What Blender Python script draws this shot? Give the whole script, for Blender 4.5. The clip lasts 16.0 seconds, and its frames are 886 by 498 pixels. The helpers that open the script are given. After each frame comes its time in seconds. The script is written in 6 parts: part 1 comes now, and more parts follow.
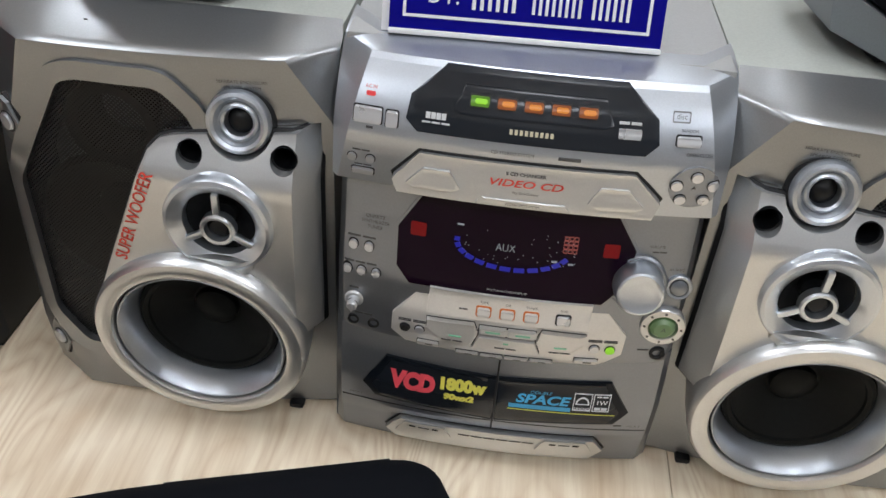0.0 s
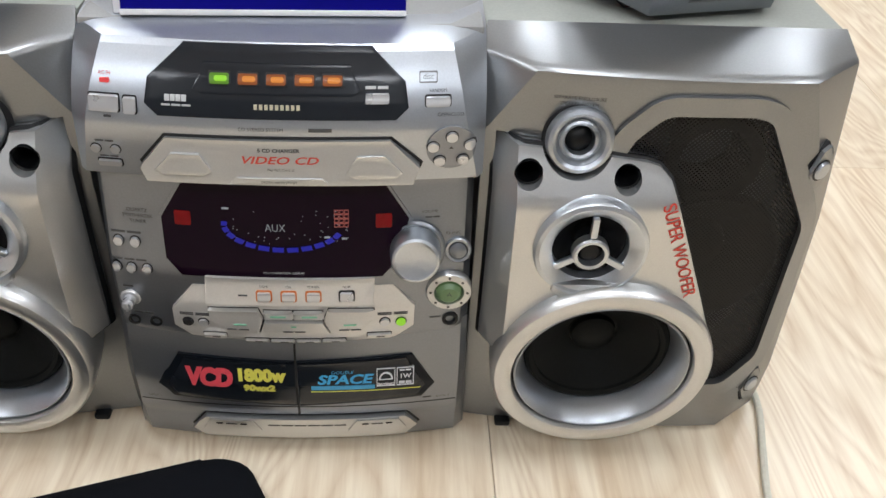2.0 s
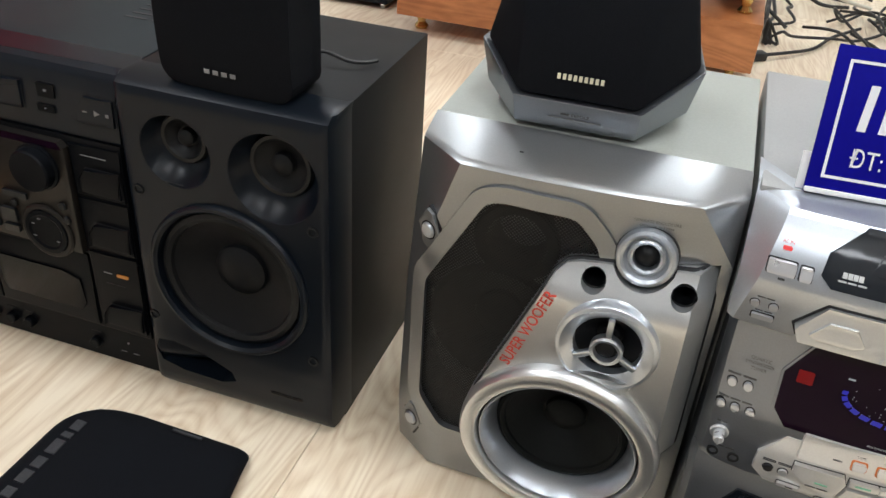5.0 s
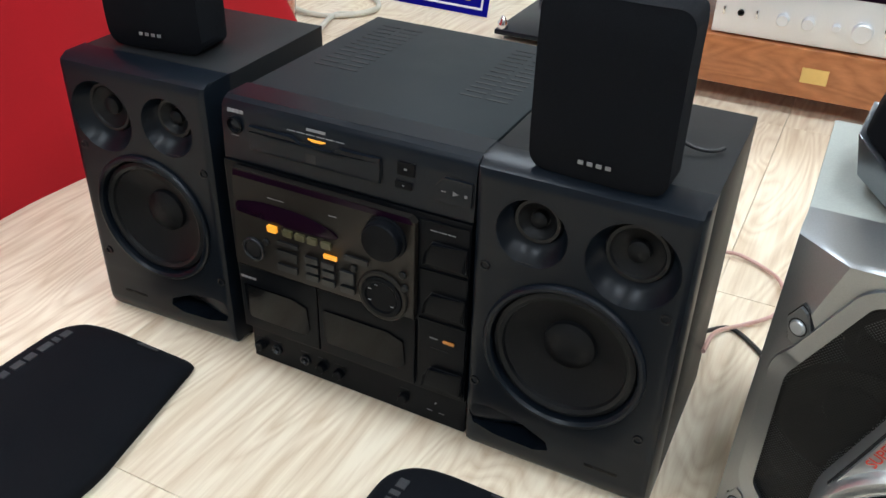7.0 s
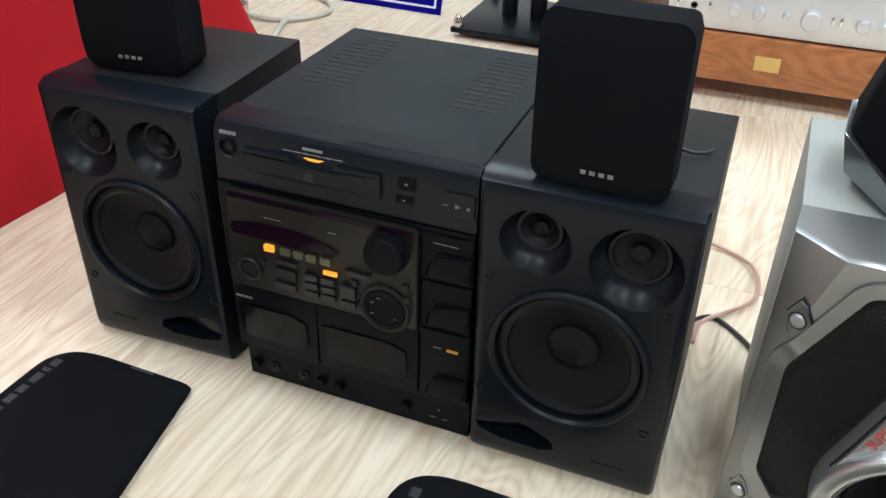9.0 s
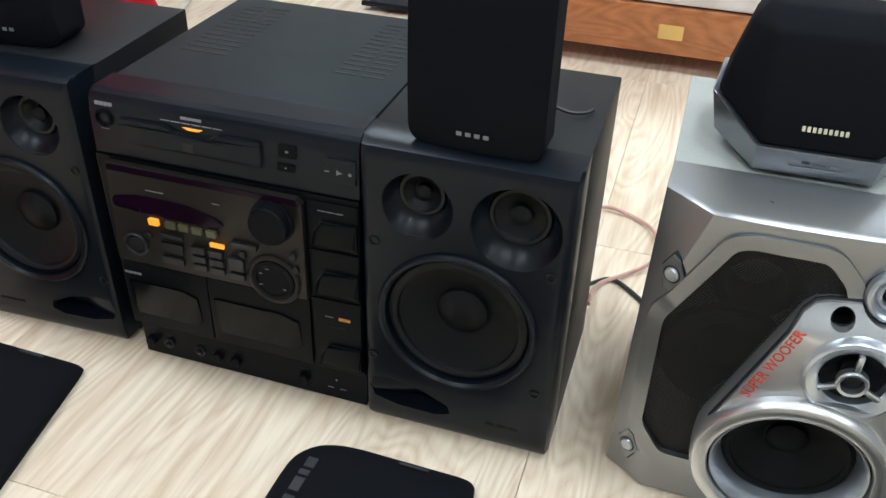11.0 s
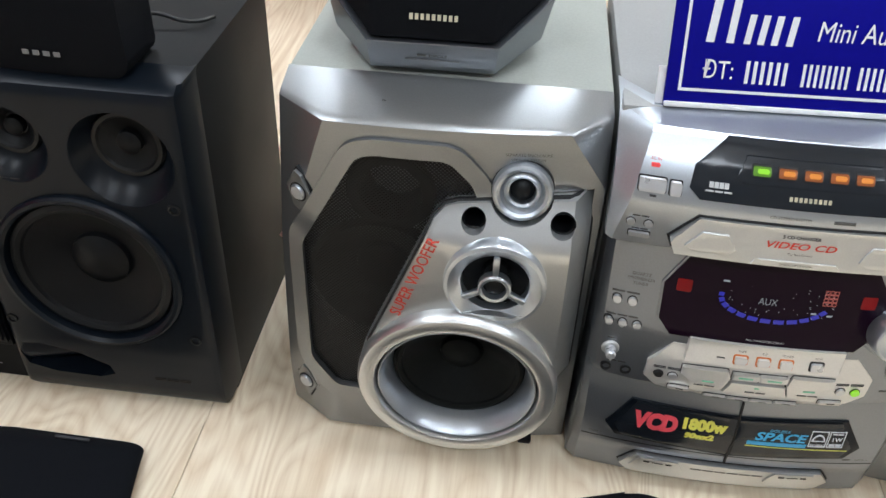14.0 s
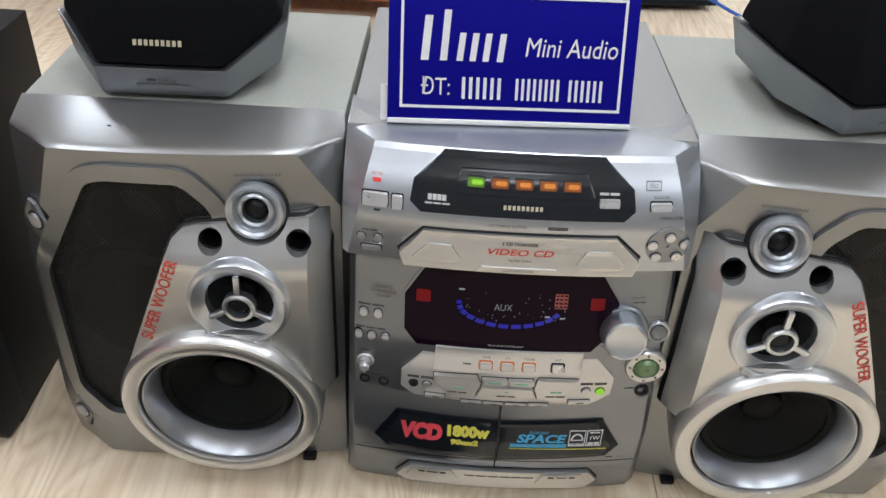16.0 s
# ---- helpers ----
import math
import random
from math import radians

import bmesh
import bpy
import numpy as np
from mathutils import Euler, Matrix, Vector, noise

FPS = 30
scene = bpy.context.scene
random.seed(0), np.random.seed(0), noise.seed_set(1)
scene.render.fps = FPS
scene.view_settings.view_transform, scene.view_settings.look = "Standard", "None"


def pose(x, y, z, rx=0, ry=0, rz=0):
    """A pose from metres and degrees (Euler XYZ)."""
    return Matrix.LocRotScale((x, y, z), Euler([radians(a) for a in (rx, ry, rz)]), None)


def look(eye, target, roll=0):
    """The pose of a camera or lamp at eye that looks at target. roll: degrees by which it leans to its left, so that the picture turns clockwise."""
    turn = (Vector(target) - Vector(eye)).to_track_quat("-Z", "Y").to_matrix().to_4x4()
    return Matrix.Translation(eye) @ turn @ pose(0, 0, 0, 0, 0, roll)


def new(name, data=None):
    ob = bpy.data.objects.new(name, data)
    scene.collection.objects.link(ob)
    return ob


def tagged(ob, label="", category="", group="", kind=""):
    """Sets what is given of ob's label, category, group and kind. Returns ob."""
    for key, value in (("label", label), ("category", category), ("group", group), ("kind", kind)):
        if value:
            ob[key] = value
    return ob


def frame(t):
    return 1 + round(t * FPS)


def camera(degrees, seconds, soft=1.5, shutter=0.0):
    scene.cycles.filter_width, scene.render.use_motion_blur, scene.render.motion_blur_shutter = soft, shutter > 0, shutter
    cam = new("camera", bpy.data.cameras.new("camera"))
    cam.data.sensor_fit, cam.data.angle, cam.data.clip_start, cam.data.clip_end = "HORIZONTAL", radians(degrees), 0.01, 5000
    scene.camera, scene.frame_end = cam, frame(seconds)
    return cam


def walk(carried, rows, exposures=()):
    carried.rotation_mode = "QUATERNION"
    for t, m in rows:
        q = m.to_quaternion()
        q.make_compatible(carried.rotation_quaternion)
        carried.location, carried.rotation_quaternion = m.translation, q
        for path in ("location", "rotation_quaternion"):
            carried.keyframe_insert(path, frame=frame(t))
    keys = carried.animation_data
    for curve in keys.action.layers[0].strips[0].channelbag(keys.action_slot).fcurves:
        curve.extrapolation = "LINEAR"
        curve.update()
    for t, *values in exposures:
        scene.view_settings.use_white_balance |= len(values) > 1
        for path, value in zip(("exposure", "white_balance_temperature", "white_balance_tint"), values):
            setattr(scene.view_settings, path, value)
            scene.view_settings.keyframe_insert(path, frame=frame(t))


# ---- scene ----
cam = camera(54.6, 16.0)
PATH = [
    (0, (0.092, 0.136, 0.546), (-0.012, 1.726, -0.663), 4.5),
    (0.5, (0.121, 0.137, 0.544), (0.092, 1.729, -0.666), 4.2),
    (1, (0.15, 0.141, 0.541), (0.187, 1.731, -0.671), 3.6),
    (1.5, (0.173, 0.143, 0.537), (0.259, 1.73, -0.678), 3.1),
    (2, (0.182, 0.144, 0.534), (0.287, 1.73, -0.68), 3.0),
    (2.5, (0.173, 0.148, 0.536), (0.234, 1.737, -0.676), 3.2),
    (3, (0.129, 0.146, 0.547), (0.101, 1.75, -0.647), 3.8),
    (3.5, (0.071, 0.131, 0.564), (-0.091, 1.743, -0.609), 3.8),
    (4, (0.022, 0.12, 0.57), (-0.227, 1.738, -0.578), 4.3),
    (4.5, (-0.029, 0.107, 0.584), (-0.383, 1.722, -0.541), 4.2),
    (5, (-0.07, 0.09, 0.593), (-0.545, 1.691, -0.508), 4.1),
    (5.2, (-0.09, 0.085, 0.602), (-0.61, 1.677, -0.492), 4.2),
    (7.3, (-0.27, 0.025, 0.649), (-1.016, 1.538, -0.426), 1.4),
    (7.5, (-0.281, 0.022, 0.658), (-1.008, 1.539, -0.423), 0.9),
    (8, (-0.302, 0.01, 0.663), (-0.974, 1.548, -0.424), 0.6),
    (10.3, (-0.274, 0.009, 0.654), (-0.827, 1.587, -0.444), 1.4),
    (10.5, (-0.267, 0.013, 0.654), (-0.8, 1.592, -0.452), 1.5),
    (11, (-0.251, 0.021, 0.648), (-0.73, 1.603, -0.477), 1.8),
    (11.5, (-0.23, 0.034, 0.646), (-0.654, 1.619, -0.498), 2.0),
    (12, (-0.201, 0.047, 0.641), (-0.566, 1.638, -0.515), 2.1),
    (12.5, (-0.168, 0.058, 0.637), (-0.471, 1.653, -0.531), 2.2),
    (13, (-0.14, 0.074, 0.631), (-0.394, 1.666, -0.552), 2.3),
    (13.5, (-0.115, 0.092, 0.619), (-0.321, 1.678, -0.582), 2.3),
    (14, (-0.086, 0.11, 0.6), (-0.225, 1.684, -0.626), 2.6),
    (14.5, (-0.042, 0.121, 0.602), (-0.107, 1.703, -0.619), 2.9),
    (15, (-0.011, 0.118, 0.607), (-0.024, 1.715, -0.598), 3.2),
    (15.5, (0.016, 0.113, 0.61), (0.026, 1.716, -0.585), 3.4),
    (16, (0.054, 0.107, 0.609), (0.064, 1.724, -0.567), 3.3),
]
walk(cam, [(t, look(eye, target, roll)) for t, eye, target, roll in PATH], [(0.0, -0.20, 6150, 14), (3.5, -0.18, 6250, 14), (5.0, 0.05, 6250, 12), (7.5, 0.20, 5700, 7), (12.5, 0.18, 5800, 8), (14.0, 0.02, 5950, 11), (16.0, -0.20, 6150, 14)])

# ---------------------------------------------------------------- light
world = bpy.data.worlds.new("world")
scene.world = world
world.use_nodes = True
world.node_tree.nodes["Background"].inputs[0].default_value = (0.9, 0.95, 1.0, 1)
world.node_tree.nodes["Background"].inputs[1].default_value = 0.05
LAMP_WATTS = 15.8
LAMP_SPOTS = [(-1.5, -1.5), (0.3, -1.5), (2.1, -1.5), (-1.5, 0.6), (0.3, 0.6), (2.1, 0.6), (-1.5, 2.7), (0.3, 2.7), (2.1, 2.7)]
CEILING = 2.8


# ---------------------------------------------------------------- materials
def material(name, colour, rough=0.5, metal=0.0, grain=0.0, scale=400.0, bump=0.0, wear=0.0, wear_scale=9.0, spec=0.5, coat=0.0):
    """A surface with fine grain, larger soft wear and a little relief."""
    m = bpy.data.materials.new(name)
    m.use_nodes = True
    nt = m.node_tree
    b = nt.nodes["Principled BSDF"]
    b.inputs["Roughness"].default_value = rough
    b.inputs["Metallic"].default_value = metal
    b.inputs["Specular IOR Level"].default_value = spec
    b.inputs["Coat Weight"].default_value = coat
    b.inputs["Coat Roughness"].default_value = 0.08
    co = nt.nodes.new("ShaderNodeTexCoord")
    fine = nt.nodes.new("ShaderNodeTexNoise")
    fine.inputs["Scale"].default_value = scale
    fine.inputs["Detail"].default_value = 3
    broad = nt.nodes.new("ShaderNodeTexNoise")
    broad.inputs["Scale"].default_value = wear_scale
    broad.inputs["Detail"].default_value = 5
    nt.links.new(co.outputs["Object"], fine.inputs["Vector"])
    nt.links.new(co.outputs["Object"], broad.inputs["Vector"])

    def spread(node, amount):
        r = nt.nodes.new("ShaderNodeMapRange")
        r.inputs["From Min"].default_value, r.inputs["From Max"].default_value = 0.3, 0.7
        r.inputs["To Min"].default_value, r.inputs["To Max"].default_value = 1 - amount, 1 + amount
        nt.links.new(node.outputs["Fac"], r.inputs["Value"])
        return r
    a, c = spread(fine, grain), spread(broad, wear)
    mul = nt.nodes.new("ShaderNodeMath")
    mul.operation = "MULTIPLY"
    nt.links.new(a.outputs[0], mul.inputs[0])
    nt.links.new(c.outputs[0], mul.inputs[1])
    tint = nt.nodes.new("ShaderNodeVectorMath")
    tint.operation = "SCALE"
    tint.inputs[0].default_value = colour
    nt.links.new(mul.outputs[0], tint.inputs["Scale"])
    nt.links.new(tint.outputs[0], b.inputs["Base Color"])
    rr = nt.nodes.new("ShaderNodeMath")
    rr.operation = "MULTIPLY"
    rr.inputs[1].default_value = rough
    nt.links.new(c.outputs[0], rr.inputs[0])
    nt.links.new(rr.outputs[0], b.inputs["Roughness"])
    if bump:
        bp = nt.nodes.new("ShaderNodeBump")
        bp.inputs["Strength"].default_value = bump
        bp.inputs["Distance"].default_value = 0.0006
        nt.links.new(fine.outputs["Fac"], bp.inputs["Height"])
        nt.links.new(bp.outputs[0], b.inputs["Normal"])
    return m


def glowing(name, colour, strength, base=(0.1, 0.1, 0.1)):
    m = bpy.data.materials.new(name)
    m.use_nodes = True
    b = m.node_tree.nodes["Principled BSDF"]
    b.inputs["Base Color"].default_value = (*base, 1)
    b.inputs["Emission Color"].default_value = (*colour, 1)
    b.inputs["Emission Strength"].default_value = strength
    b.inputs["Roughness"].default_value = 0.3
    return m


def wood(name, light, dark, rough, scale, stretch, random_shift=True, contrast=(0.35, 0.68), bump=0.05):
    """Grain that runs along y, with growth rings distorted by noise."""
    m = bpy.data.materials.new(name)
    m.use_nodes = True
    nt = m.node_tree
    b = nt.nodes["Principled BSDF"]
    b.inputs["Roughness"].default_value = rough
    co = nt.nodes.new("ShaderNodeTexCoord")
    info = nt.nodes.new("ShaderNodeObjectInfo")
    shift = nt.nodes.new("ShaderNodeVectorMath")
    shift.operation = "MULTIPLY_ADD"
    comb = nt.nodes.new("ShaderNodeCombineXYZ")
    for i in range(3):
        nt.links.new(info.outputs["Random"], comb.inputs[i])
    shift.inputs[1].default_value = (17, 31, 11) if random_shift else (0, 0, 0)
    nt.links.new(comb.outputs[0], shift.inputs[0])
    nt.links.new(co.outputs["Object"], shift.inputs[2])
    mp = nt.nodes.new("ShaderNodeMapping")
    mp.inputs["Scale"].default_value = stretch
    nt.links.new(shift.outputs[0], mp.inputs["Vector"])
    n = nt.nodes.new("ShaderNodeTexNoise")
    n.inputs["Scale"].default_value, n.inputs["Detail"].default_value = scale, 2
    n.inputs["Distortion"].default_value = 1.1
    nt.links.new(mp.outputs[0], n.inputs["Vector"])
    rings = nt.nodes.new("ShaderNodeMath")
    rings.operation = "MULTIPLY"
    rings.inputs[1].default_value = 22.0
    nt.links.new(n.outputs["Fac"], rings.inputs[0])
    wave = nt.nodes.new("ShaderNodeMath")
    wave.operation = "PINGPONG"
    wave.inputs[1].default_value = 0.5
    nt.links.new(rings.outputs[0], wave.inputs[0])
    band = nt.nodes.new("ShaderNodeMath")
    band.operation = "POWER"
    band.inputs[1].default_value = 0.8
    nt.links.new(wave.outputs[0], band.inputs[0])
    streak = nt.nodes.new("ShaderNodeTexNoise")
    streak.inputs["Scale"].default_value, streak.inputs["Detail"].default_value = scale * 7, 8
    streak.inputs["Roughness"].default_value = 0.62
    mp2 = nt.nodes.new("ShaderNodeMapping")
    mp2.inputs["Scale"].default_value = (stretch[0] * 2.2, stretch[1] * 0.5, stretch[2])
    nt.links.new(shift.outputs[0], mp2.inputs["Vector"])
    nt.links.new(mp2.outputs[0], streak.inputs["Vector"])
    mix = nt.nodes.new("ShaderNodeMath")
    mix.operation = "MULTIPLY_ADD"
    mix.inputs[1].default_value = 0.42
    nt.links.new(band.outputs[0], mix.inputs[0])
    nt.links.new(streak.outputs["Fac"], mix.inputs[2])
    ramp = nt.nodes.new("ShaderNodeValToRGB")
    ramp.color_ramp.elements[0].position, ramp.color_ramp.elements[0].color = contrast[0], (*dark, 1)
    ramp.color_ramp.elements[1].position, ramp.color_ramp.elements[1].color = contrast[1], (*light, 1)
    nt.links.new(mix.outputs[0], ramp.inputs[0])
    hsv = nt.nodes.new("ShaderNodeHueSaturation")
    vr = nt.nodes.new("ShaderNodeMapRange")
    vr.inputs["To Min"].default_value, vr.inputs["To Max"].default_value = 0.95, 1.04
    nt.links.new(info.outputs["Random"], vr.inputs["Value"])
    nt.links.new(vr.outputs[0], hsv.inputs["Value"])
    nt.links.new(ramp.outputs[0], hsv.inputs["Color"])
    nt.links.new(hsv.outputs[0], b.inputs["Base Color"])
    bp = nt.nodes.new("ShaderNodeBump")
    bp.inputs["Strength"].default_value, bp.inputs["Distance"].default_value = bump, 0.001
    nt.links.new(mix.outputs[0], bp.inputs["Height"])
    nt.links.new(bp.outputs[0], b.inputs["Normal"])
    return m


def perforated(name, colour, hole, pitch):
    """Pressed sheet with rows of small round holes, offset row by row."""
    m = bpy.data.materials.new(name)
    m.use_nodes = True
    nt = m.node_tree
    b = nt.nodes["Principled BSDF"]
    b.inputs["Roughness"].default_value, b.inputs["Specular IOR Level"].default_value = 0.45, 0.3
    co = nt.nodes.new("ShaderNodeTexCoord")
    mp = nt.nodes.new("ShaderNodeMapping")
    mp.inputs["Rotation"].default_value = (0, radians(45), 0)
    mp.inputs["Scale"].default_value = (1 / pitch, 1 / pitch, 1 / pitch)
    nt.links.new(co.outputs["Object"], mp.inputs["Vector"])
    fr = nt.nodes.new("ShaderNodeVectorMath")
    fr.operation = "FRACTION"
    nt.links.new(mp.outputs[0], fr.inputs[0])
    sub = nt.nodes.new("ShaderNodeVectorMath")
    sub.operation = "SUBTRACT"
    sub.inputs[1].default_value = (0.5, 0.5, 0.5)
    nt.links.new(fr.outputs[0], sub.inputs[0])
    flat = nt.nodes.new("ShaderNodeVectorMath")
    flat.operation = "MULTIPLY"
    flat.inputs[1].default_value = (1, 0, 1)
    nt.links.new(sub.outputs[0], flat.inputs[0])
    ln = nt.nodes.new("ShaderNodeVectorMath")
    ln.operation = "LENGTH"
    nt.links.new(flat.outputs[0], ln.inputs[0])
    step = nt.nodes.new("ShaderNodeMath")
    step.operation = "LESS_THAN"
    step.inputs[1].default_value = 0.36
    nt.links.new(ln.outputs["Value"], step.inputs[0])
    b.inputs["Base Color"].default_value = (*colour, 1)
    open_hole = nt.nodes.new("ShaderNodeBsdfTransparent")
    open_hole.inputs[0].default_value = (*hole, 1)
    mixer = nt.nodes.new("ShaderNodeMixShader")
    nt.links.new(step.outputs[0], mixer.inputs[0])
    nt.links.new(b.outputs[0], mixer.inputs[1])
    nt.links.new(open_hole.outputs[0], mixer.inputs[2])
    nt.links.new(mixer.outputs[0], nt.nodes["Material Output"].inputs[0])
    return m


def clear_glass(name, tint=(1, 1, 1), rough=0.02):
    m = bpy.data.materials.new(name)
    m.use_nodes = True
    b = m.node_tree.nodes["Principled BSDF"]
    b.inputs["Base Color"].default_value = (*tint, 1)
    b.inputs["Roughness"].default_value = rough
    b.inputs["Transmission Weight"].default_value = 1.0
    b.inputs["IOR"].default_value = 1.45
    return m


SILVER = material("silver_paint", (0.49, 0.525, 0.57), 0.345, 0.90, 0.04, 900, 0.04, 0.05, 7)
BRIGHT = material("bright_silver_paint", (0.62, 0.66, 0.71), 0.315, 0.90, 0.03, 900, 0.03, 0.04, 9)
CHAMPAGNE = material("champagne_silver_paint", (0.64, 0.65, 0.65), 0.335, 0.88, 0.03, 900, 0.03, 0.04, 9)
GREY_FACE = material("grey_silver_paint", (0.275, 0.292, 0.318), 0.335, 0.86, 0.04, 900, 0.04, 0.05, 8)
FRAME_SILVER = material("brushed_grey_silver_paint", (0.285, 0.294, 0.300), 0.325, 0.88, 0.04, 900, 0.04, 0.05, 6)
VINYL = material("grey_green_vinyl", (0.36, 0.38, 0.345), 0.55, 0.0, 0.05, 500, 0.1, 0.05, 6)
TOP_GREY = material("grey_painted_steel", (0.34, 0.345, 0.34), 0.5, 0.1, 0.05, 700, 0.1, 0.04, 5)
CONE = material("black_paper_cone", (0.0052, 0.0056, 0.0066), 0.48, 0, 0.2, 300, 0.2, 0.15, 12, spec=0.2)
DULL_CONE = material("dull_black_paper_cone", (0.0055, 0.0062, 0.0058), 0.55, 0, 0.2, 300, 0.2, 0.2, 14, spec=0.14)
RUBBER = material("black_rubber", (0.0065, 0.007, 0.008), 0.40, 0, 0.1, 300, 0.1, 0.1, 20, spec=0.28)
HOLE = material("dark_recess", (0.006, 0.006, 0.007), 0.6, 0, 0.1, 300, 0, 0.1, 20)
BLACK = material("black_satin_plastic", (0.0048, 0.0072, 0.0112), 0.31, 0, 0.08, 900, 0.05, 0.10, 8, spec=0.21)
DECK_BLACK = material("black_moulded_plastic", (0.0042, 0.0048, 0.0062), 0.34, 0, 0.08, 900, 0.04, 0.10, 10, spec=0.07)
GLOSS_BLACK = material("glossy_black_plastic", (0.003, 0.0034, 0.0045), 0.16, 0, 0.05, 900, 0, 0.08, 8, spec=0.07)
DIM_INK = material("dim_grey_ink", (0.20, 0.20, 0.205), 0.5, 0, 0.05, 300, 0, 0.1, 40)
FADED = material("faded_print_on_cloth", (0.030, 0.031, 0.034), 0.8, 0, 0.3, 900, 0.2, 0.3, 60)
BLACK_VINYL = material("black_woodgrain_vinyl", (0.0085, 0.0092, 0.0100), 0.50, 0, 0.12, 500, 0.15, 0.1, 7, spec=0.2)
SONY_TOP = material("charcoal_painted_steel", (0.017, 0.0215, 0.0235), 0.55, 0.0, 0.10, 900, 0.15, 0.16, 6, spec=0.14)
CLOTH = material("black_speaker_cloth", (0.0050, 0.0057, 0.0078), 0.9, 0, 0.3, 1400, 0.5, 0.1, 9, spec=0.12)
BROWN_FACE = material("dark_bronze_panel", (0.012, 0.0102, 0.0085), 0.42, 0.1, 0.06, 900, 0.03, 0.06, 9, spec=0.25)
KEY_GREY = material("dark_grey_keys", (0.014, 0.015, 0.017), 0.4, 0, 0.06, 700, 0.03, 0.06, 15, spec=0.3)
SMOKED = material("smoked_display_window", (0.010, 0.003, 0.010), 0.14, 0, 0.05, 100, 0, 0.05, 9, spec=0.09)
SMOKED_BLUE = material("blue_black_window", (0.012, 0.015, 0.020), 0.2, 0, 0.05, 100, 0, 0.05, 9, spec=0.4)
RED_LENS = material("red_plastic_lens", (0.22, 0.006, 0.008), 0.2, 0, 0.05, 300, 0, 0.1, 30, spec=0.15)
RED_INK = material("red_ink", (0.62, 0.06, 0.035), 0.5, 0, 0.06, 300, 0, 0.1, 40)
DARK_INK = material("dark_grey_ink", (0.07, 0.07, 0.07), 0.5, 0, 0.1, 300, 0, 0.1, 40)
PALE_INK = material("pale_ink", (0.55, 0.56, 0.57), 0.5, 0, 0.05, 300, 0, 0.1, 40)
GOLD_INK = material("pale_gold_emblem", (0.75, 0.70, 0.52), 0.3, 0.4, 0.05, 300, 0, 0.1, 40)
PINK_INK = material("pink_red_sticker_ink", (0.85, 0.09, 0.12), 0.45, 0, 0.05, 300, 0, 0.08, 40)
YELLOW_INK = material("yellow_sticker_ink", (0.80, 0.76, 0.12), 0.45, 0, 0.05, 300, 0, 0.08, 40)
CYAN_INK = material("light_blue_sticker_ink", (0.06, 0.42, 0.75), 0.45, 0, 0.05, 300, 0, 0.08, 40)
WHITE_INK = material("white_print", (0.78, 0.80, 0.85), 0.5, 0, 0.03, 300, 0, 0.03, 20)
SIGN_BLUE = material("deep_blue_print", (0.004, 0.003, 0.23), 0.55, 0, 0.03, 300, 0, 0.04, 10, spec=0.08)
ACRYLIC_WHITE = material("white_acrylic", (0.82, 0.82, 0.84), 0.3, 0, 0.02, 300, 0, 0.03, 10)
BUTTON = material("pale_silver_button", (0.66, 0.67, 0.685), 0.28, 0.6, 0.02, 600, 0, 0.05, 30)
CHROME = material("chrome_trim", (0.75, 0.76, 0.78), 0.16, 0.95, 0.02, 600, 0, 0.05, 20)
BRASS = material("polished_brass", (0.72, 0.52, 0.2), 0.25, 0.9, 0.04, 600, 0, 0.08, 20)
KEY_SILVER = material("silver_key_plastic", (0.72, 0.71, 0.685), 0.36, 0.5, 0.03, 700, 0.02, 0.05, 20)
ALUMINIUM = material("satin_aluminium", (0.74, 0.75, 0.76), 0.35, 0.5, 0.03, 600, 0.02, 0.04, 10)
RED_CLOTH = material("red_cloth", (0.42, 0.009, 0.016), 0.8, 0, 0.08, 900, 0.3, 0.12, 4, spec=0.2)
# Grey of the unseen south and east walls, set to darken what metal reflects.
REFLECTION_GREY = material("grey_wall_paint", (0.26, 0.26, 0.265), 0.8, 0, 0.02, 200, 0.1, 0.04, 2)
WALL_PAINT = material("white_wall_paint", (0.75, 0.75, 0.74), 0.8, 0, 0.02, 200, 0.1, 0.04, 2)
CABLE_BLACK = material("black_cable_sheath", (0.018, 0.018, 0.018), 0.45, 0, 0.1, 300, 0, 0.1, 20)
CABLE_WHITE = material("ivory_cable_sheath", (0.62, 0.60, 0.50), 0.45, 0, 0.05, 300, 0, 0.06, 20)
CABLE_PINK = material("clear_pink_speaker_wire", (0.60, 0.36, 0.31), 0.3, 0.1, 0.08, 300, 0, 0.1, 20)
CABLE_BLUE = material("blue_cable_sheath", (0.03, 0.12, 0.5), 0.4, 0, 0.06, 300, 0, 0.06, 20)
GREEN_INK = material("green_ink", (0.25, 0.6, 0.42), 0.5, 0, 0.05, 300, 0, 0.06, 20)
GRILLE = perforated("black_perforated_grille", (0.014, 0.0135, 0.013), (1, 1, 1), 0.0021)
FLOOR_WOOD = wood("pale_oak_laminate", (0.87, 0.76, 0.585), (0.53, 0.365, 0.21), 0.32, 2.0, (3.0, 0.70, 1), True, (0.18, 0.80))
CABINET_WOOD = wood("orange_brown_veneer", (0.50, 0.20, 0.072), (0.24, 0.075, 0.024), 0.35, 2.4, (0.5, 1.0, 3.6), False, (0.25, 0.85))
GLASS = clear_glass("clear_glass")
LED_GREEN = glowing("lit_green_lamp", (0.40, 1.0, 0.03), 0.50, (0.14, 0.28, 0.02))
LENS_GREEN = glowing("green_lens_edge", (0.30, 0.8, 0.02), 0.13, (0.08, 0.18, 0.02))
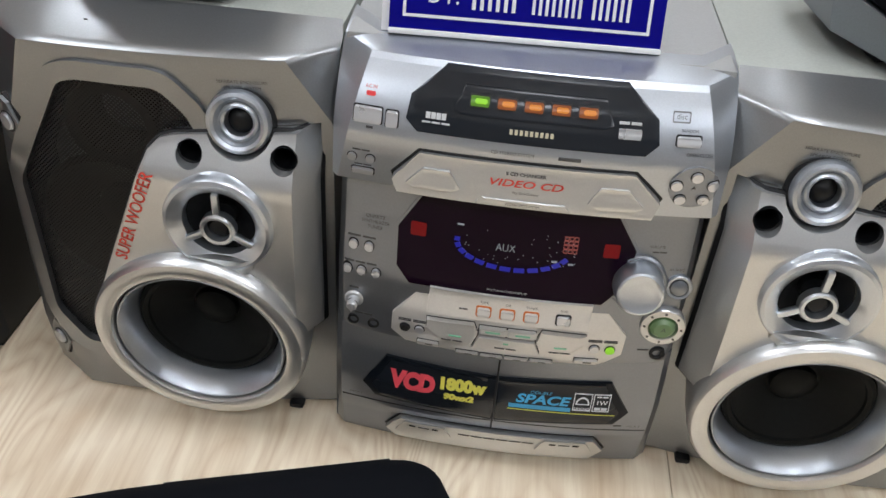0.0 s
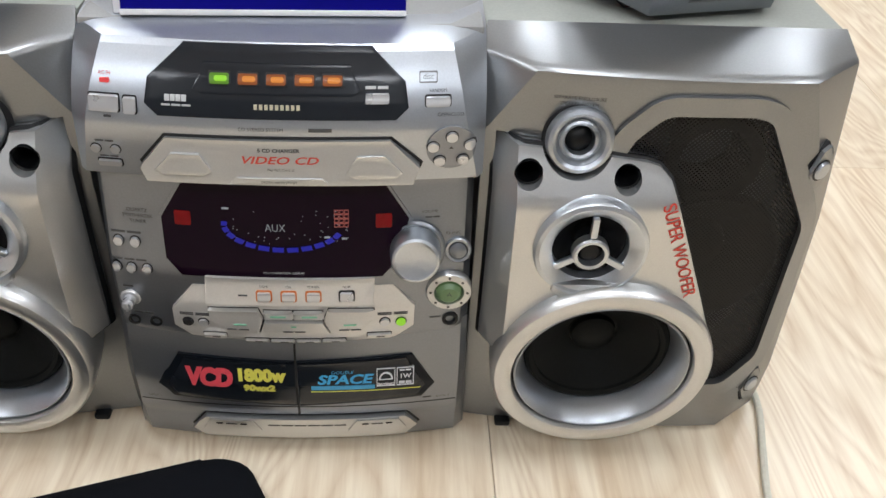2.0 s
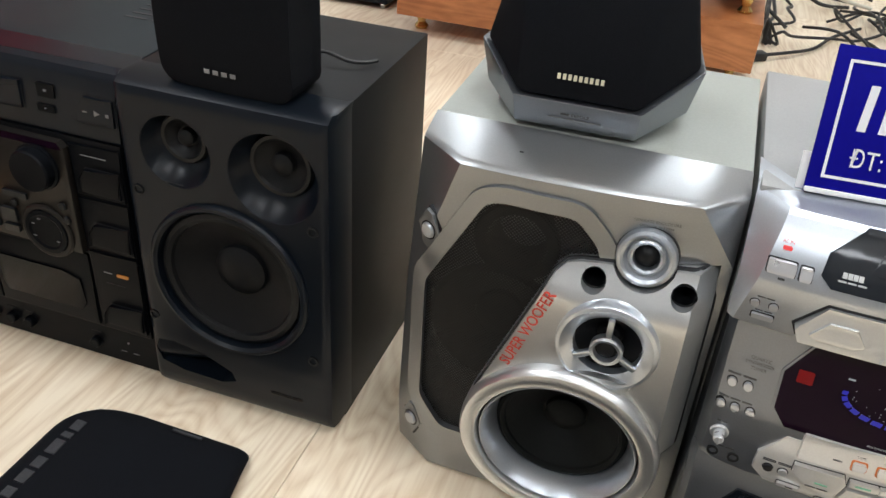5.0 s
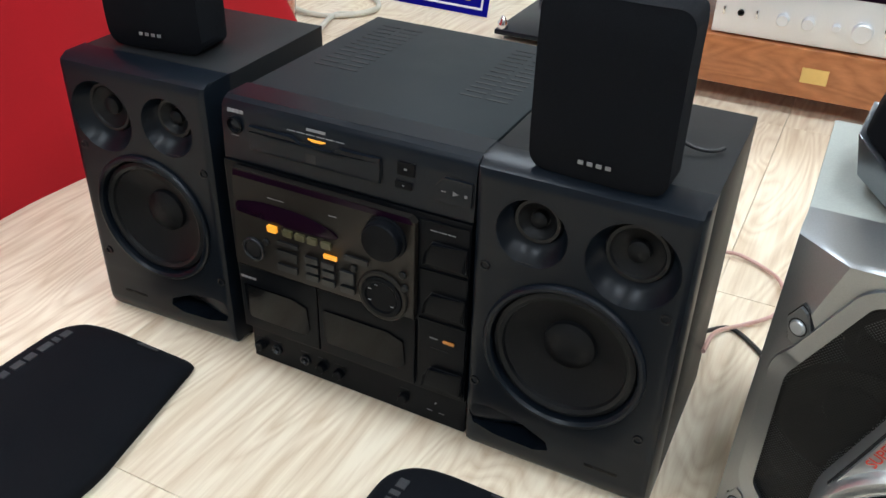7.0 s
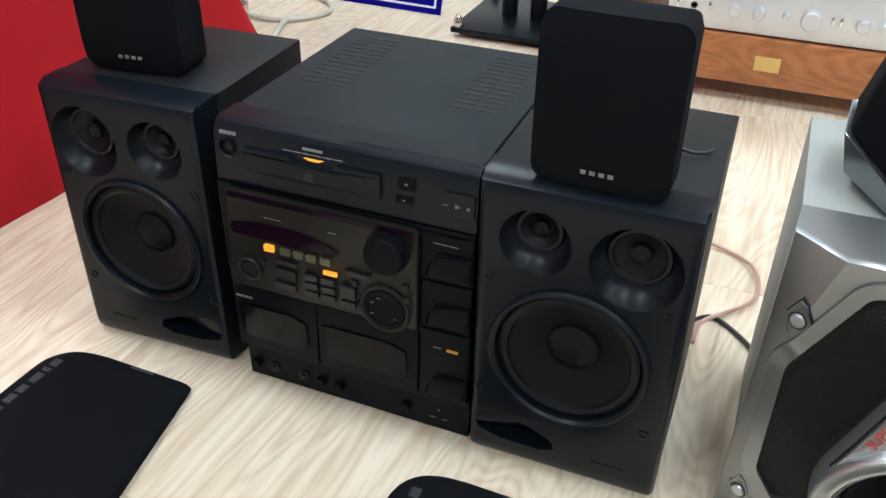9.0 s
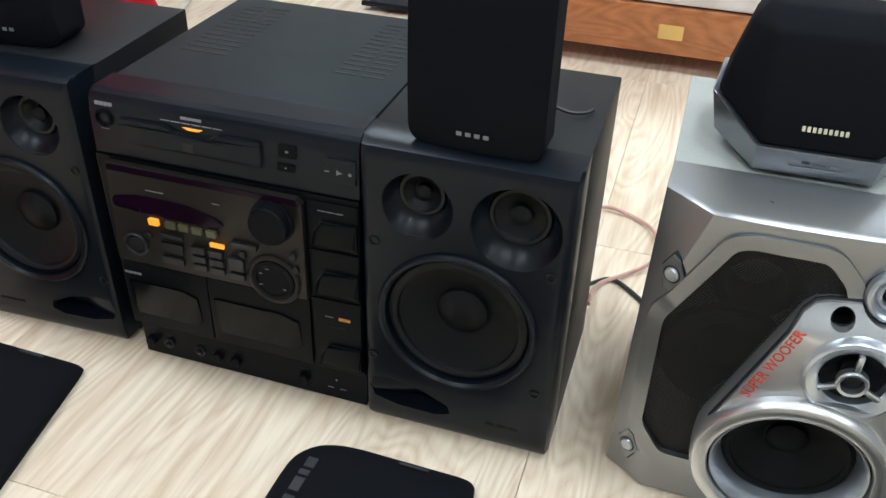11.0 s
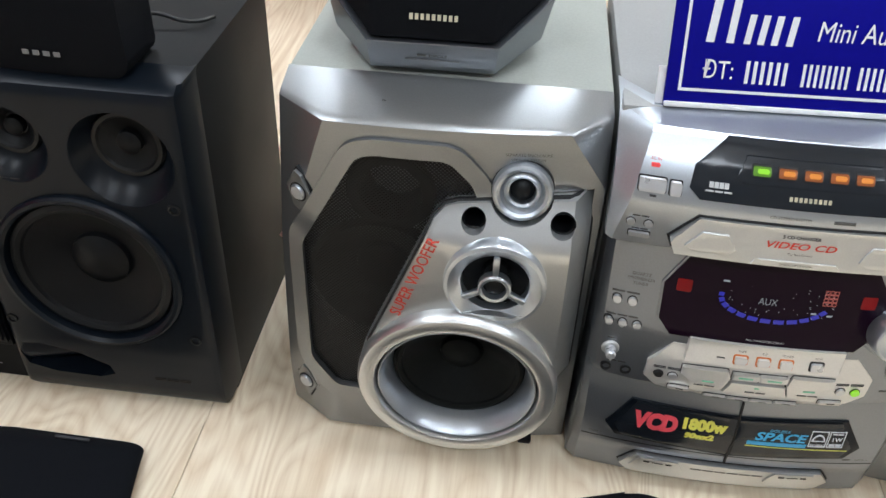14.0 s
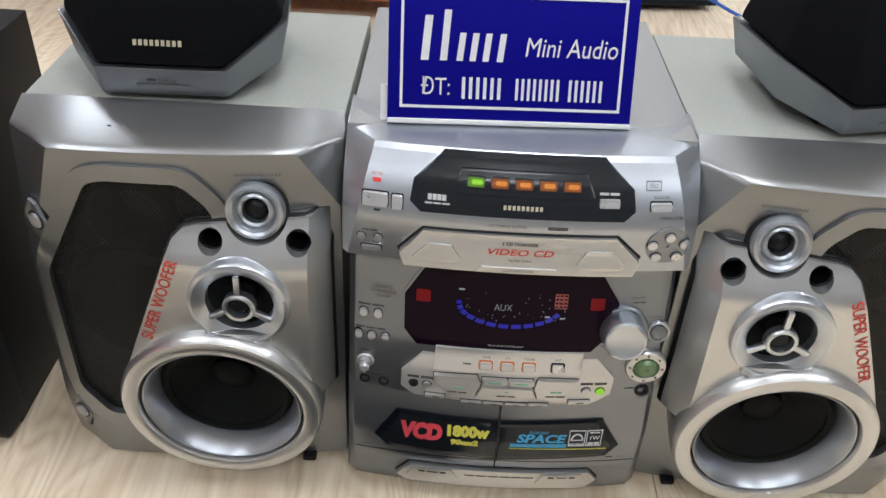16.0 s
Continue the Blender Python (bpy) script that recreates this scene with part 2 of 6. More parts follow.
LED_ORANGE = glowing("lit_orange_lamp", (1.0, 0.36, 0.05), 0.46, (0.30, 0.11, 0.02))
LENS_ORANGE = glowing("orange_lens_edge", (0.9, 0.20, 0.02), 0.14, (0.18, 0.06, 0.02))
ORANGE_RIM = glowing("orange_rim_lens", (1.0, 0.22, 0.03), 0.10, (0.5, 0.16, 0.04))
LED_AMBER = glowing("lit_amber_lamp", (1.0, 0.36, 0.02), 0.75, (0.5, 0.25, 0.03))
AMBER_DULL = glowing("dull_amber_lamp", (1.0, 0.36, 0.02), 0.06, (0.4, 0.16, 0.03))
LED_DIM = glowing("faint_olive_lamp", (0.5, 0.42, 0.12), 0.02, (0.06, 0.055, 0.03))
LED_RED = glowing("lit_red_lamp", (1.0, 0.08, 0.08), 0.35, (0.5, 0.05, 0.05))
SEG_BLUE = glowing("blue_display_segment", (0.03, 0.03, 0.9), 0.28, (0.02, 0.02, 0.1))
SEG_WHITE = glowing("white_display_segment", (0.75, 0.8, 0.85), 0.3)
SEG_RED = glowing("red_display_segment", (0.9, 0.06, 0.02), 0.25)
GREEN_LENS = glowing("lit_green_dial", (0.35, 0.75, 0.2), 0.04, (0.13, 0.20, 0.10))
LIGHT_PANEL = glowing("ceiling_light_diffuser", (1.0, 0.98, 0.95), 6.0, (0.8, 0.8, 0.8))


# ---------------------------------------------------------------- mesh helpers
def thing(name, x, y, z, label, category, group="", rz=0):
    e = new(name)
    e.empty_display_size = 0.05
    e.matrix_basis = pose(x, y, z, 0, 0, rz)
    return tagged(e, label, category, group)


def soften(bm, angle=32):
    bmesh.ops.recalc_face_normals(bm, faces=bm.faces)
    limit = radians(angle)
    for f in bm.faces:
        f.smooth = True
    for e in bm.edges:
        e.smooth = not (len(e.link_faces) == 2 and e.calc_face_angle(0) > limit)


def part(name, bm, mat, parent=None, label="", angle=32):
    soften(bm, angle)
    me = bpy.data.meshes.new(name)
    bm.to_mesh(me)
    bm.free()
    me.materials.append(mat)
    ob = new(name, me)
    ob.parent = parent
    if label:
        tagged(ob, label)
    return ob


def merge(*bms):
    out = bms[0]
    for b in bms[1:]:
        me = bpy.data.meshes.new("tmp")
        b.to_mesh(me)
        out.from_mesh(me)
        bpy.data.meshes.remove(me)
        b.free()
    return out


def box(x0, x1, y0, y1, z0, z1, bev=0.0, seg=2):
    bm = bmesh.new()
    bmesh.ops.create_cube(bm, size=1)
    for v in bm.verts:
        v.co = Vector(((x0 + x1) / 2 + v.co.x * (x1 - x0), (y0 + y1) / 2 + v.co.y * (y1 - y0), (z0 + z1) / 2 + v.co.z * (z1 - z0)))
    if bev:
        bmesh.ops.bevel(bm, geom=list(bm.edges), offset=bev, segments=seg, profile=0.5, affect="EDGES", clamp_overlap=True)
    return bm


def turn_bm(bm, m):
    bmesh.ops.transform(bm, matrix=m, verts=bm.verts)
    return bm


def lathe(profile, cx=0.0, cz=0.0, y=0.0, seg=48, tilt=0.0):
    """Turned round an axis along y. profile: (radius, depth) pairs; depth runs into the thing."""
    bm = bmesh.new()
    rows = []
    for r, d in profile:
        if r < 1e-6:
            rows.append([bm.verts.new((0, d, 0))])
        else:
            rows.append([bm.verts.new((r * math.cos(2 * math.pi * i / seg), d, r * math.sin(2 * math.pi * i / seg))) for i in range(seg)])
    for a, b in zip(rows, rows[1:]):
        for i in range(seg):
            j = (i + 1) % seg
            if len(a) == 1 and len(b) == 1:
                continue
            if len(a) == 1:
                bm.faces.new((a[0], b[i], b[j]))
            elif len(b) == 1:
                bm.faces.new((a[i], b[0], a[j]))
            else:
                bm.faces.new((a[i], b[i], b[j], a[j]))
    return turn_bm(bm, Matrix.Translation((cx, y, cz)) @ Matrix.Rotation(radians(tilt), 4, "X"))


def plate(pts, yf, depth, bev=0.0, cols=24, rows=6, seg=2):
    """A convex outline in x and z laid on the surface y = yf(x, z), given depth behind it."""
    if not callable(yf):
        flat = yf
        yf = lambda x, z: flat
        cols, rows = 1, 1
    xs = sorted({round(p[0], 5) for p in pts})
    lo, hi = xs[0], xs[-1]
    xs = sorted(set(xs) | {round(lo + (hi - lo) * i / cols, 5) for i in range(cols + 1)})
    xs = [x for i, x in enumerate(xs) if i == 0 or x - xs[i - 1] > 1e-4 or x == hi]

    def span(x):
        zs = []
        for (xa, za), (xb, zb) in zip(pts, pts[1:] + pts[:1]):
            if min(xa, xb) - 1e-5 <= x <= max(xa, xb) + 1e-5:
                if abs(xb - xa) < 1e-5:
                    zs += [za, zb]
                else:
                    zs.append(za + (zb - za) * (x - xa) / (xb - xa))
        return min(zs), max(zs)
    bm = bmesh.new()
    front, back = [], []
    for x in xs:
        z0, z1 = span(x)
        zs = [z0 + (z1 - z0) * j / rows for j in range(rows + 1)]
        front.append([bm.verts.new((x, yf(x, z), z)) for z in zs])
        back.append([bm.verts.new((x, yf(x, z) + depth, z)) for z in zs])
    n = len(xs)
    for i in range(n - 1):
        for j in range(rows):
            bm.faces.new((front[i][j], front[i + 1][j], front[i + 1][j + 1], front[i][j + 1]))
            bm.faces.new((back[i][j], back[i][j + 1], back[i + 1][j + 1], back[i + 1][j]))
        for j in (0, rows):
            bm.faces.new((front[i][j], back[i][j], back[i + 1][j], front[i + 1][j]))
    for i in (0, n - 1):
        for j in range(rows):
            bm.faces.new((front[i][j], front[i][j + 1], back[i][j + 1], back[i][j]))
    rim = [front[i][j] for i in range(n) for j in range(rows + 1) if i in (0, n - 1) or j in (0, rows)]
    rim = set(rim)
    bmesh.ops.remove_doubles(bm, verts=bm.verts, dist=2e-5)
    if bev:
        inner = {v for v in rim if v.is_valid}
        edges = [e for e in bm.edges if len(e.link_faces) == 2 and e.verts[0] in inner and e.verts[1] in inner and e.calc_face_angle(0) > 0.9]
        bmesh.ops.bevel(bm, geom=edges, offset=bev, segments=seg, profile=0.5, affect="EDGES", clamp_overlap=True)
    return bm


def folded_front(zs, fold, edge, yf, depth, cols=20):
    """A front with cut-off ends: columns follow the fold lines x = fold(z) up to the ends at x = edge."""
    bm = bmesh.new()
    rows = []
    for d in (0.0, depth):
        for z in (zs if d == 0 else zs[::-1]):
            f = fold(z)
            xs = [-edge, -(edge + f) / 2] + [-f + 2 * f * k / cols for k in range(cols + 1)] + [(edge + f) / 2, edge]
            rows.append([bm.verts.new((x, yf(x, z) + d, z)) for x in xs])
    n = len(rows[0])
    for a, b in zip(rows, rows[1:] + rows[:1]):
        for i in range(n - 1):
            bm.faces.new((a[i], a[i + 1], b[i + 1], b[i]))
    for k in (0, n - 1):
        m = len(zs)
        for j in range(m - 1):
            bm.faces.new((rows[j][k], rows[j + 1][k], rows[2 * m - 2 - j][k], rows[2 * m - 1 - j][k]))
    return bm


def rect(x, z, w, h):
    return [(x - w / 2, z - h / 2), (x + w / 2, z - h / 2), (x + w / 2, z + h / 2), (x - w / 2, z + h / 2)]


def oval(x, z, w, h, n=20):
    return [(x + w / 2 * math.cos(2 * math.pi * i / n), z + h / 2 * math.sin(2 * math.pi * i / n)) for i in range(n)]


def rounded(x, z, w, h, r, n=4):
    out = []
    for sx, sz, a in ((1, 1, 0), (-1, 1, 90), (-1, -1, 180), (1, -1, 270)):
        for i in range(n + 1):
            t = radians(a + 90 * i / n)
            out.append((x + sx * (w / 2 - r) + r * math.cos(t), z + sz * (h / 2 - r) + r * math.sin(t)))
    return out


def frame_ring(outer, inner, yf, depth, bev=0.0006):
    """A closed band between two outlines of the same number of points, proud of yf by depth."""
    bm = bmesh.new()
    n = len(outer)
    fo, fi, bo, bi = ([bm.verts.new((x, yf(x, z) - d, z)) for x, z in pts] for pts, d in ((outer, depth), (inner, depth), (outer, -0.002), (inner, -0.002)))
    for i in range(n):
        j = (i + 1) % n
        bm.faces.new((fo[i], fo[j], fi[j], fi[i]))
        bm.faces.new((fo[i], bo[i], bo[j], fo[j]))
        bm.faces.new((fi[i], fi[j], bi[j], bi[i]))
        bm.faces.new((bo[i], bi[i], bi[j], bo[j]))
    if bev:
        edges = [e for e in bm.edges if e.verts[0] in fo + fi and e.verts[1] in fo + fi and e.calc_face_angle(0) > 0.9]
        bmesh.ops.bevel(bm, geom=edges, offset=bev, segments=2, profile=0.5, affect="EDGES", clamp_overlap=True)
    return bm


def shrink(pts, d):
    """A convex outline moved inwards by d (outwards: minus)."""
    area = sum(a[0] * b[1] - b[0] * a[1] for a, b in zip(pts, pts[1:] + pts[:1]))
    s = 1 if area > 0 else -1
    out = []
    n = len(pts)
    for i in range(n):
        p, q, r = Vector(pts[i - 1]), Vector(pts[i]), Vector(pts[(i + 1) % n])
        a, b = (q - p).normalized(), (r - q).normalized()
        na, nb = Vector((-a.y, a.x)) * s, Vector((-b.y, b.x)) * s
        k = (na + nb) / max(0.35, 1 + na.dot(nb))
        out.append(tuple(q + k * d))
    return out


def round_off(pts, r, n=5):
    """An outline with its corners rounded."""
    out = []
    for i, q in enumerate(pts):
        q, p, s = Vector(q), Vector(pts[i - 1]), Vector(pts[(i + 1) % len(pts)])
        k = min(r, (p - q).length * 0.45, (s - q).length * 0.45)
        a, b = q + (p - q).normalized() * k, q + (s - q).normalized() * k
        for t in [j / n for j in range(n + 1)]:
            out.append(tuple(a * (1 - t) ** 2 + q * 2 * t * (1 - t) + b * t * t))
    return out


def dense(pts, step=0.006):
    out = []
    for a, b in zip(pts, pts[1:] + pts[:1]):
        n = max(1, int(math.dist(a, b) / step))
        out += [(a[0] + (b[0] - a[0]) * i / n, a[1] + (b[1] - a[1]) * i / n) for i in range(n)]
    return out


def tube(points, r, sides=8, smooth=6):
    """A round cord through the points."""
    P = [Vector(p) for p in points]
    path = []
    for i in range(len(P) - 1):
        p0, p1, p2, p3 = P[max(0, i - 1)], P[i], P[i + 1], P[min(len(P) - 1, i + 2)]
        for k in range(smooth):
            t = k / smooth
            path.append(0.5 * ((2 * p1) + (p2 - p0) * t + (2 * p0 - 5 * p1 + 4 * p2 - p3) * t * t + (3 * p1 - p0 - 3 * p2 + p3) * t ** 3))
    path.append(P[-1])
    bm = bmesh.new()
    side = None
    rings = []
    for i, p in enumerate(path):
        d = (path[min(i + 1, len(path) - 1)] - path[max(i - 1, 0)]).normalized()
        if side is None:
            side = d.orthogonal().normalized()
        side = (side - d * side.dot(d)).normalized()
        up = d.cross(side)
        rings.append([bm.verts.new(p + (side * math.cos(2 * math.pi * k / sides) + up * math.sin(2 * math.pi * k / sides)) * r) for k in range(sides)])
    for a, b in zip(rings, rings[1:]):
        for k in range(sides):
            bm.faces.new((a[k], a[(k + 1) % sides], b[(k + 1) % sides], b[k]))
    bm.faces.new(rings[0][::-1])
    bm.faces.new(rings[-1])
    return bm


def cut(ob, *cutters):
    """Carves the closed cutters out of the mesh of ob."""
    tool = part("tool", merge(*cutters), HOLE, ob.parent)
    mod = ob.modifiers.new("cut", "BOOLEAN")
    mod.object, mod.operation, mod.solver = tool, "DIFFERENCE", "EXACT"
    bpy.context.view_layer.update()
    dg = bpy.context.evaluated_depsgraph_get()
    me = bpy.data.meshes.new_from_object(ob.evaluated_get(dg))
    ob.modifiers.clear()
    old, ob.data = ob.data, me
    me.name = ob.name
    bpy.data.meshes.remove(old)
    old = tool.data
    bpy.data.objects.remove(tool)
    bpy.data.meshes.remove(old)
    keep = me.materials[0]
    bm = bmesh.new()
    bm.from_mesh(me)
    bmesh.ops.dissolve_degenerate(bm, edges=bm.edges, dist=1e-6)
    for f in bm.faces:
        f.material_index = 0
    soften(bm)
    bm.to_mesh(me)
    bm.free()
    me.materials.clear()
    me.materials.append(keep)
    return ob


def plug(pts, y0, y1):
    """A closed prism on an outline, from y0 to y1, to carve with."""
    bm = bmesh.new()
    a = [bm.verts.new((x, y0, z)) for x, z in pts]
    b = [bm.verts.new((x, y1, z)) for x, z in pts]
    n = len(pts)
    bm.faces.new(a)
    bm.faces.new(b[::-1])
    for i in range(n):
        bm.faces.new((a[i], b[i], b[(i + 1) % n], a[(i + 1) % n]))
    bmesh.ops.recalc_face_normals(bm, faces=bm.faces)
    return bm


def lettering(body, size, x, z, yf, mat, parent, rot=0.0, sx=1.0, shear=0.0, bold=0.0, name="lettering", label=""):
    """Raised print with Blender's own font, centred on x, z and laid on y = yf(x, z)."""
    cu = bpy.data.curves.new("text", "FONT")
    cu.body, cu.size, cu.align_x, cu.align_y, cu.shear, cu.offset = body, size, "CENTER", "CENTER", shear, bold
    cu.resolution_u = 3
    ob = new("text", cu)
    bpy.context.view_layer.update()
    me = bpy.data.meshes.new_from_object(ob.evaluated_get(bpy.context.evaluated_depsgraph_get()))
    bpy.data.objects.remove(ob)
    bpy.data.curves.remove(cu)
    if not callable(yf):
        flat = yf
        yf = lambda a, b: flat
    a = radians(rot)
    for v in me.vertices:
        u, w = v.co.x * sx, v.co.y
        px, pz = x + u * math.cos(a) - w * math.sin(a), z + u * math.sin(a) + w * math.cos(a)
        v.co = (px, yf(px, pz) - 0.0005, pz)
    me.materials.clear()
    me.materials.append(mat)
    me.name = name
    out = new(name, me)
    out.parent = parent
    if label:
        tagged(out, label)
    return out


def bars(x, z, w, h, yf, mat, parent, lines=1, words=1, name="lettering", fill=0.86):
    """Print too small to read: plain bars of its size."""
    bm = bmesh.new()
    f = yf if callable(yf) else (lambda a, b: yf)
    lh = h / lines
    for i in range(lines):
        zc = z + h / 2 - lh * (i + 0.5)
        ww = w / words
        for k in range(words):
            xc = x - w / 2 + ww * (k + 0.5)
            bm = merge(bm, plate(rect(xc, zc, ww * fill, lh * 0.6), lambda a, b: f(a, b) - 0.0004, 0.0006, 0, 4, 1))
    return part(name, bm, mat, parent)


def linear(pairs):
    xs, ys = [p[0] for p in pairs], [p[1] for p in pairs]
    return lambda v: float(np.interp(v, xs, ys))


# ---------------------------------------------------------------- the room
def room():
    def slab(name, x0, x1, y0, y1, z0, z1, mat, label):
        o = part(name, box(x0, x1, y0, y1, z0, z1), mat)
        return tagged(o, label, "wall" if "wall" in name else name, kind="structure")
    base = slab("floor", -3.5, 4.5, -3, 4.5, -0.1, -0.005, FLOOR_WOOD, "pale oak-look floor of large square tiles")
    slab("ceiling", -3.5, 4.5, -3, 4.5, CEILING, CEILING + 0.1, WALL_PAINT, "plain white painted ceiling with light panels")
    # All walls are added unseen: white ones lift reflections, grey ones dim them.
    slab("wall_north", -3.6, 4.6, 4.5, 4.6, -0.1, CEILING + 0.1, WALL_PAINT, "plain white painted back wall")
    slab("wall_south", -3.6, 4.6, -3.1, -3, -0.1, CEILING + 0.1, REFLECTION_GREY, "unseen plain wall, grey to dim reflections")
    slab("wall_west", -3.6, -3.5, -3, 4.5, -0.1, CEILING + 0.1, WALL_PAINT, "plain white painted side wall")
    slab("wall_east", 4.5, 4.6, -3, 4.5, -0.1, CEILING + 0.1, REFLECTION_GREY, "unseen plain side wall, grey to dim reflections")
    return base


def ceiling_light(x, y):
    e = thing("ceiling_light", x, y, CEILING - 0.03, "white framed square ceiling light panel, switched on", "ceiling light", "ceiling lights")
    o = [(-0.31, -0.31), (0.31, -0.31), (0.31, 0.31), (-0.31, 0.31)]
    fr = frame_ring(o, shrink(o, 0.012), lambda a, b: 0.0, 0.03)
    part("frame", turn_bm(fr, Matrix.Rotation(radians(-90), 4, "X")), WALL_PAINT, e)
    part("diffuser", box(-0.298, 0.298, -0.298, 0.298, 0.004, 0.012), LIGHT_PANEL, e)
    lamp = bpy.data.lights.new("panel_light", "AREA")
    lamp.shape, lamp.size, lamp.energy, lamp.color = "SQUARE", 0.58, LAMP_WATTS, (0.91, 0.975, 1.0)
    o = new("panel_light", lamp)
    o.matrix_basis = pose(x, y, CEILING - 0.075)


floor = room()
for x, y in LAMP_SPOTS:
    ceiling_light(x, y)


# ---------------------------------------------------------------- silver stereo
def stereo():
    e = thing("stereo_system", 0.110, 0.60, 0, "silver-grey compact disc stereo with lit display on the floor", "stereo")
    bow = lambda x: 0.010 * (x / 0.12) ** 2
    end = lambda x, w, k: max(0.0, abs(x) - w) * k
    pa = linear([(0.235, -0.0045), (0.2755, -0.0075), (0.2785, -0.0070), (0.292, -0.0010), (0.305, 0.0075), (0.3165, 0.0185), (0.3192, 0.0230), (0.3208, 0.0300), (0.3225, 0.0480)])
    fold_a = linear([(0.235, 0.1225), (0.300, 0.1090), (0.3225, 0.1030)])
    ya = lambda x, z: pa(z) + bow(x) * 0.8 + end(x, fold_a(z), 1.0)
    pb = linear([(0.100, -0.016), (0.150, -0.016), (0.172, -0.0148), (0.190, -0.0105), (0.210, -0.0058), (0.238, 0.0)])
    yb = lambda x, z: pb(z) + bow(x) + end(x, 0.1150, 1.6)
    pc = linear([(0.108, -0.010), (0.118, -0.017), (0.135, -0.0195), (0.150, -0.0190), (0.166, -0.0150), (0.175, -0.0140)])
    yc = lambda x, z: pc(z) + bow(x)
    pd = linear([(0.0, -0.009), (0.035, -0.014), (0.040, -0.0165), (0.075, -0.0185), (0.100, -0.0150), (0.124, -0.0100)])
    yd = lambda x, z: pd(z) + bow(x) + end(x, 0.1175, 0.9)
    up = lambda f, d: (lambda x, z: f(x, z) - d)

    part("body", merge(box(-0.124, 0.124, 0.047, 0.275, 0.006, 0.3222, 0.002), box(-0.1, 0.1, 0.06, 0.26, 0, 0.007)), TOP_GREY, e, "grey painted steel casing")
    top = part("upper_fascia", folded_front([0.2405, 0.2420, 0.262, 0.2750, 0.2790, 0.285, 0.292, 0.2985, 0.305, 0.311, 0.3165, 0.3182, 0.3192, 0.3200, 0.3208, 0.3225], fold_a, 0.1255, ya, 0.012), SILVER, e, "curved silver disc changer fascia", 15)
    mid = part("middle_fascia", plate([(-0.1225, 0.1215), (-0.085, 0.1185), (0.085, 0.1185), (0.1225, 0.1215), (0.1215, 0.238), (-0.1215, 0.238)], yb, 0.055, 0.0015, 40, 20), GREY_FACE, e, "grey tuner fascia")
    low = part("cassette_fascia", plate([(-0.1255, 0.006), (0.1255, 0.006), (0.1225, 0.1235), (-0.1225, 0.1235)], yd, 0.06, 0.0012, 32, 24), GREY_FACE, e, "grey double cassette fascia")

    # disc window with its row of lamps
    win = [(-0.0775, 0.2900), (-0.0700, 0.2835), (0.0700, 0.2835), (0.0775, 0.2900), (0.0755, 0.3030), (0.0555, 0.3186), (-0.0555, 0.3186), (-0.0755, 0.3030)]
    w = part("disc_window", plate(win, up(ya, 0.0012), 0.004, 0.0006, 30, 20), SMOKED_BLUE, top, "dark glossy window")
    inset = [(-0.049, 0.2985), (-0.044, 0.2962), (0.044, 0.2962), (0.049, 0.2985), (0.043, 0.3110), (-0.043, 0.3110)]
    part("lamp_bezel", plate(inset, up(ya, 0.0018), 0.002, 0.0004, 24, 10), SMOKED_BLUE, w)
    for i in range(5):
        x = -0.0332 + 0.01645 * i
        part("lamp_gap", plate(rounded(x, 0.3042, 0.0128, 0.0066, 0.0010, 2), up(ya, 0.0024), 0.003, 0, 3, 2), HOLE, w)
        ln = part("disc_lamp", plate(rounded(x, 0.3042, 0.0112, 0.0050, 0.0008, 2), up(ya, 0.0032), 0.003, 0.0005, 3, 2), LENS_GREEN if i == 0 else LENS_ORANGE, w, "lit green lamp" if i == 0 else "")
        part("lamp_core", plate(rounded(x + 0.0008, 0.3045, 0.0076, 0.0027, 0.0012, 3), up(ya, 0.0034), 0.003, 0.0004, 3, 2), LED_GREEN if i == 0 else LED_ORANGE, ln)
    bars(0.0, 0.2902, 0.028, 0.0044, up(ya, 0.0013), GOLD_INK, w, 1, 9, "emblem", 0.62)
    bars(-0.0590, 0.2935, 0.013, 0.0052, up(ya, 0.0013), PALE_INK, w, 1, 4)
    bars(-0.0587, 0.2898, 0.018, 0.0014, up(ya, 0.0013), PALE_INK, w, 1, 3)
    bars(0.0585, 0.3005, 0.0145, 0.0022, up(ya, 0.0013), PALE_INK, w, 1, 2)
    part("button", plate(rounded(0.0588, 0.2952, 0.0138, 0.0048, 0.0006, 2), up(ya, 0.003), 0.004, 0.0006, 4, 2), BUTTON, w)

    # power keys, small keys and the round disc selector
    for x, z, ww, h in ((-0.1015, 0.2885, 0.0175, 0.0085), (-0.0862, 0.288, 0.0072, 0.0085), (0.0950, 0.2930, 0.0145, 0.0048), (-0.1040, 0.2492, 0.014, 0.004)):
        part("button_bezel", plate(rounded(x, z, ww + 0.0016, h + 0.0016, 0.0012, 2), up(ya, 0.0004), 0.003, 0, 4, 3), HOLE, top)
        part("button", plate(rounded(x, z, ww, h, 0.001, 2), up(ya, 0.0026), 0.005, 0.0008, 4, 3), BUTTON, top)
    for x, z in ((-0.1110, 0.2590), (-0.0990, 0.2590)):
        part("button_bezel", plate(oval(x, z, 0.0068, 0.0068), up(ya, 0.0004), 0.003, 0, 6, 3), HOLE, top)
        part("button", plate(oval(x, z, 0.0056, 0.0056), up(ya, 0.0022), 0.004, 0.001, 6, 3), BUTTON, top)
    part("lamp", plate(rounded(-0.1008, 0.2997, 0.0056, 0.0022, 0.0004, 1), up(ya, 0.0012), 0.002, 0.0003, 3, 2), LED_RED, top, "lit red lamp")
    lettering("AC IN", 0.0028, -0.1008, 0.3032, ya, RED_INK, top)
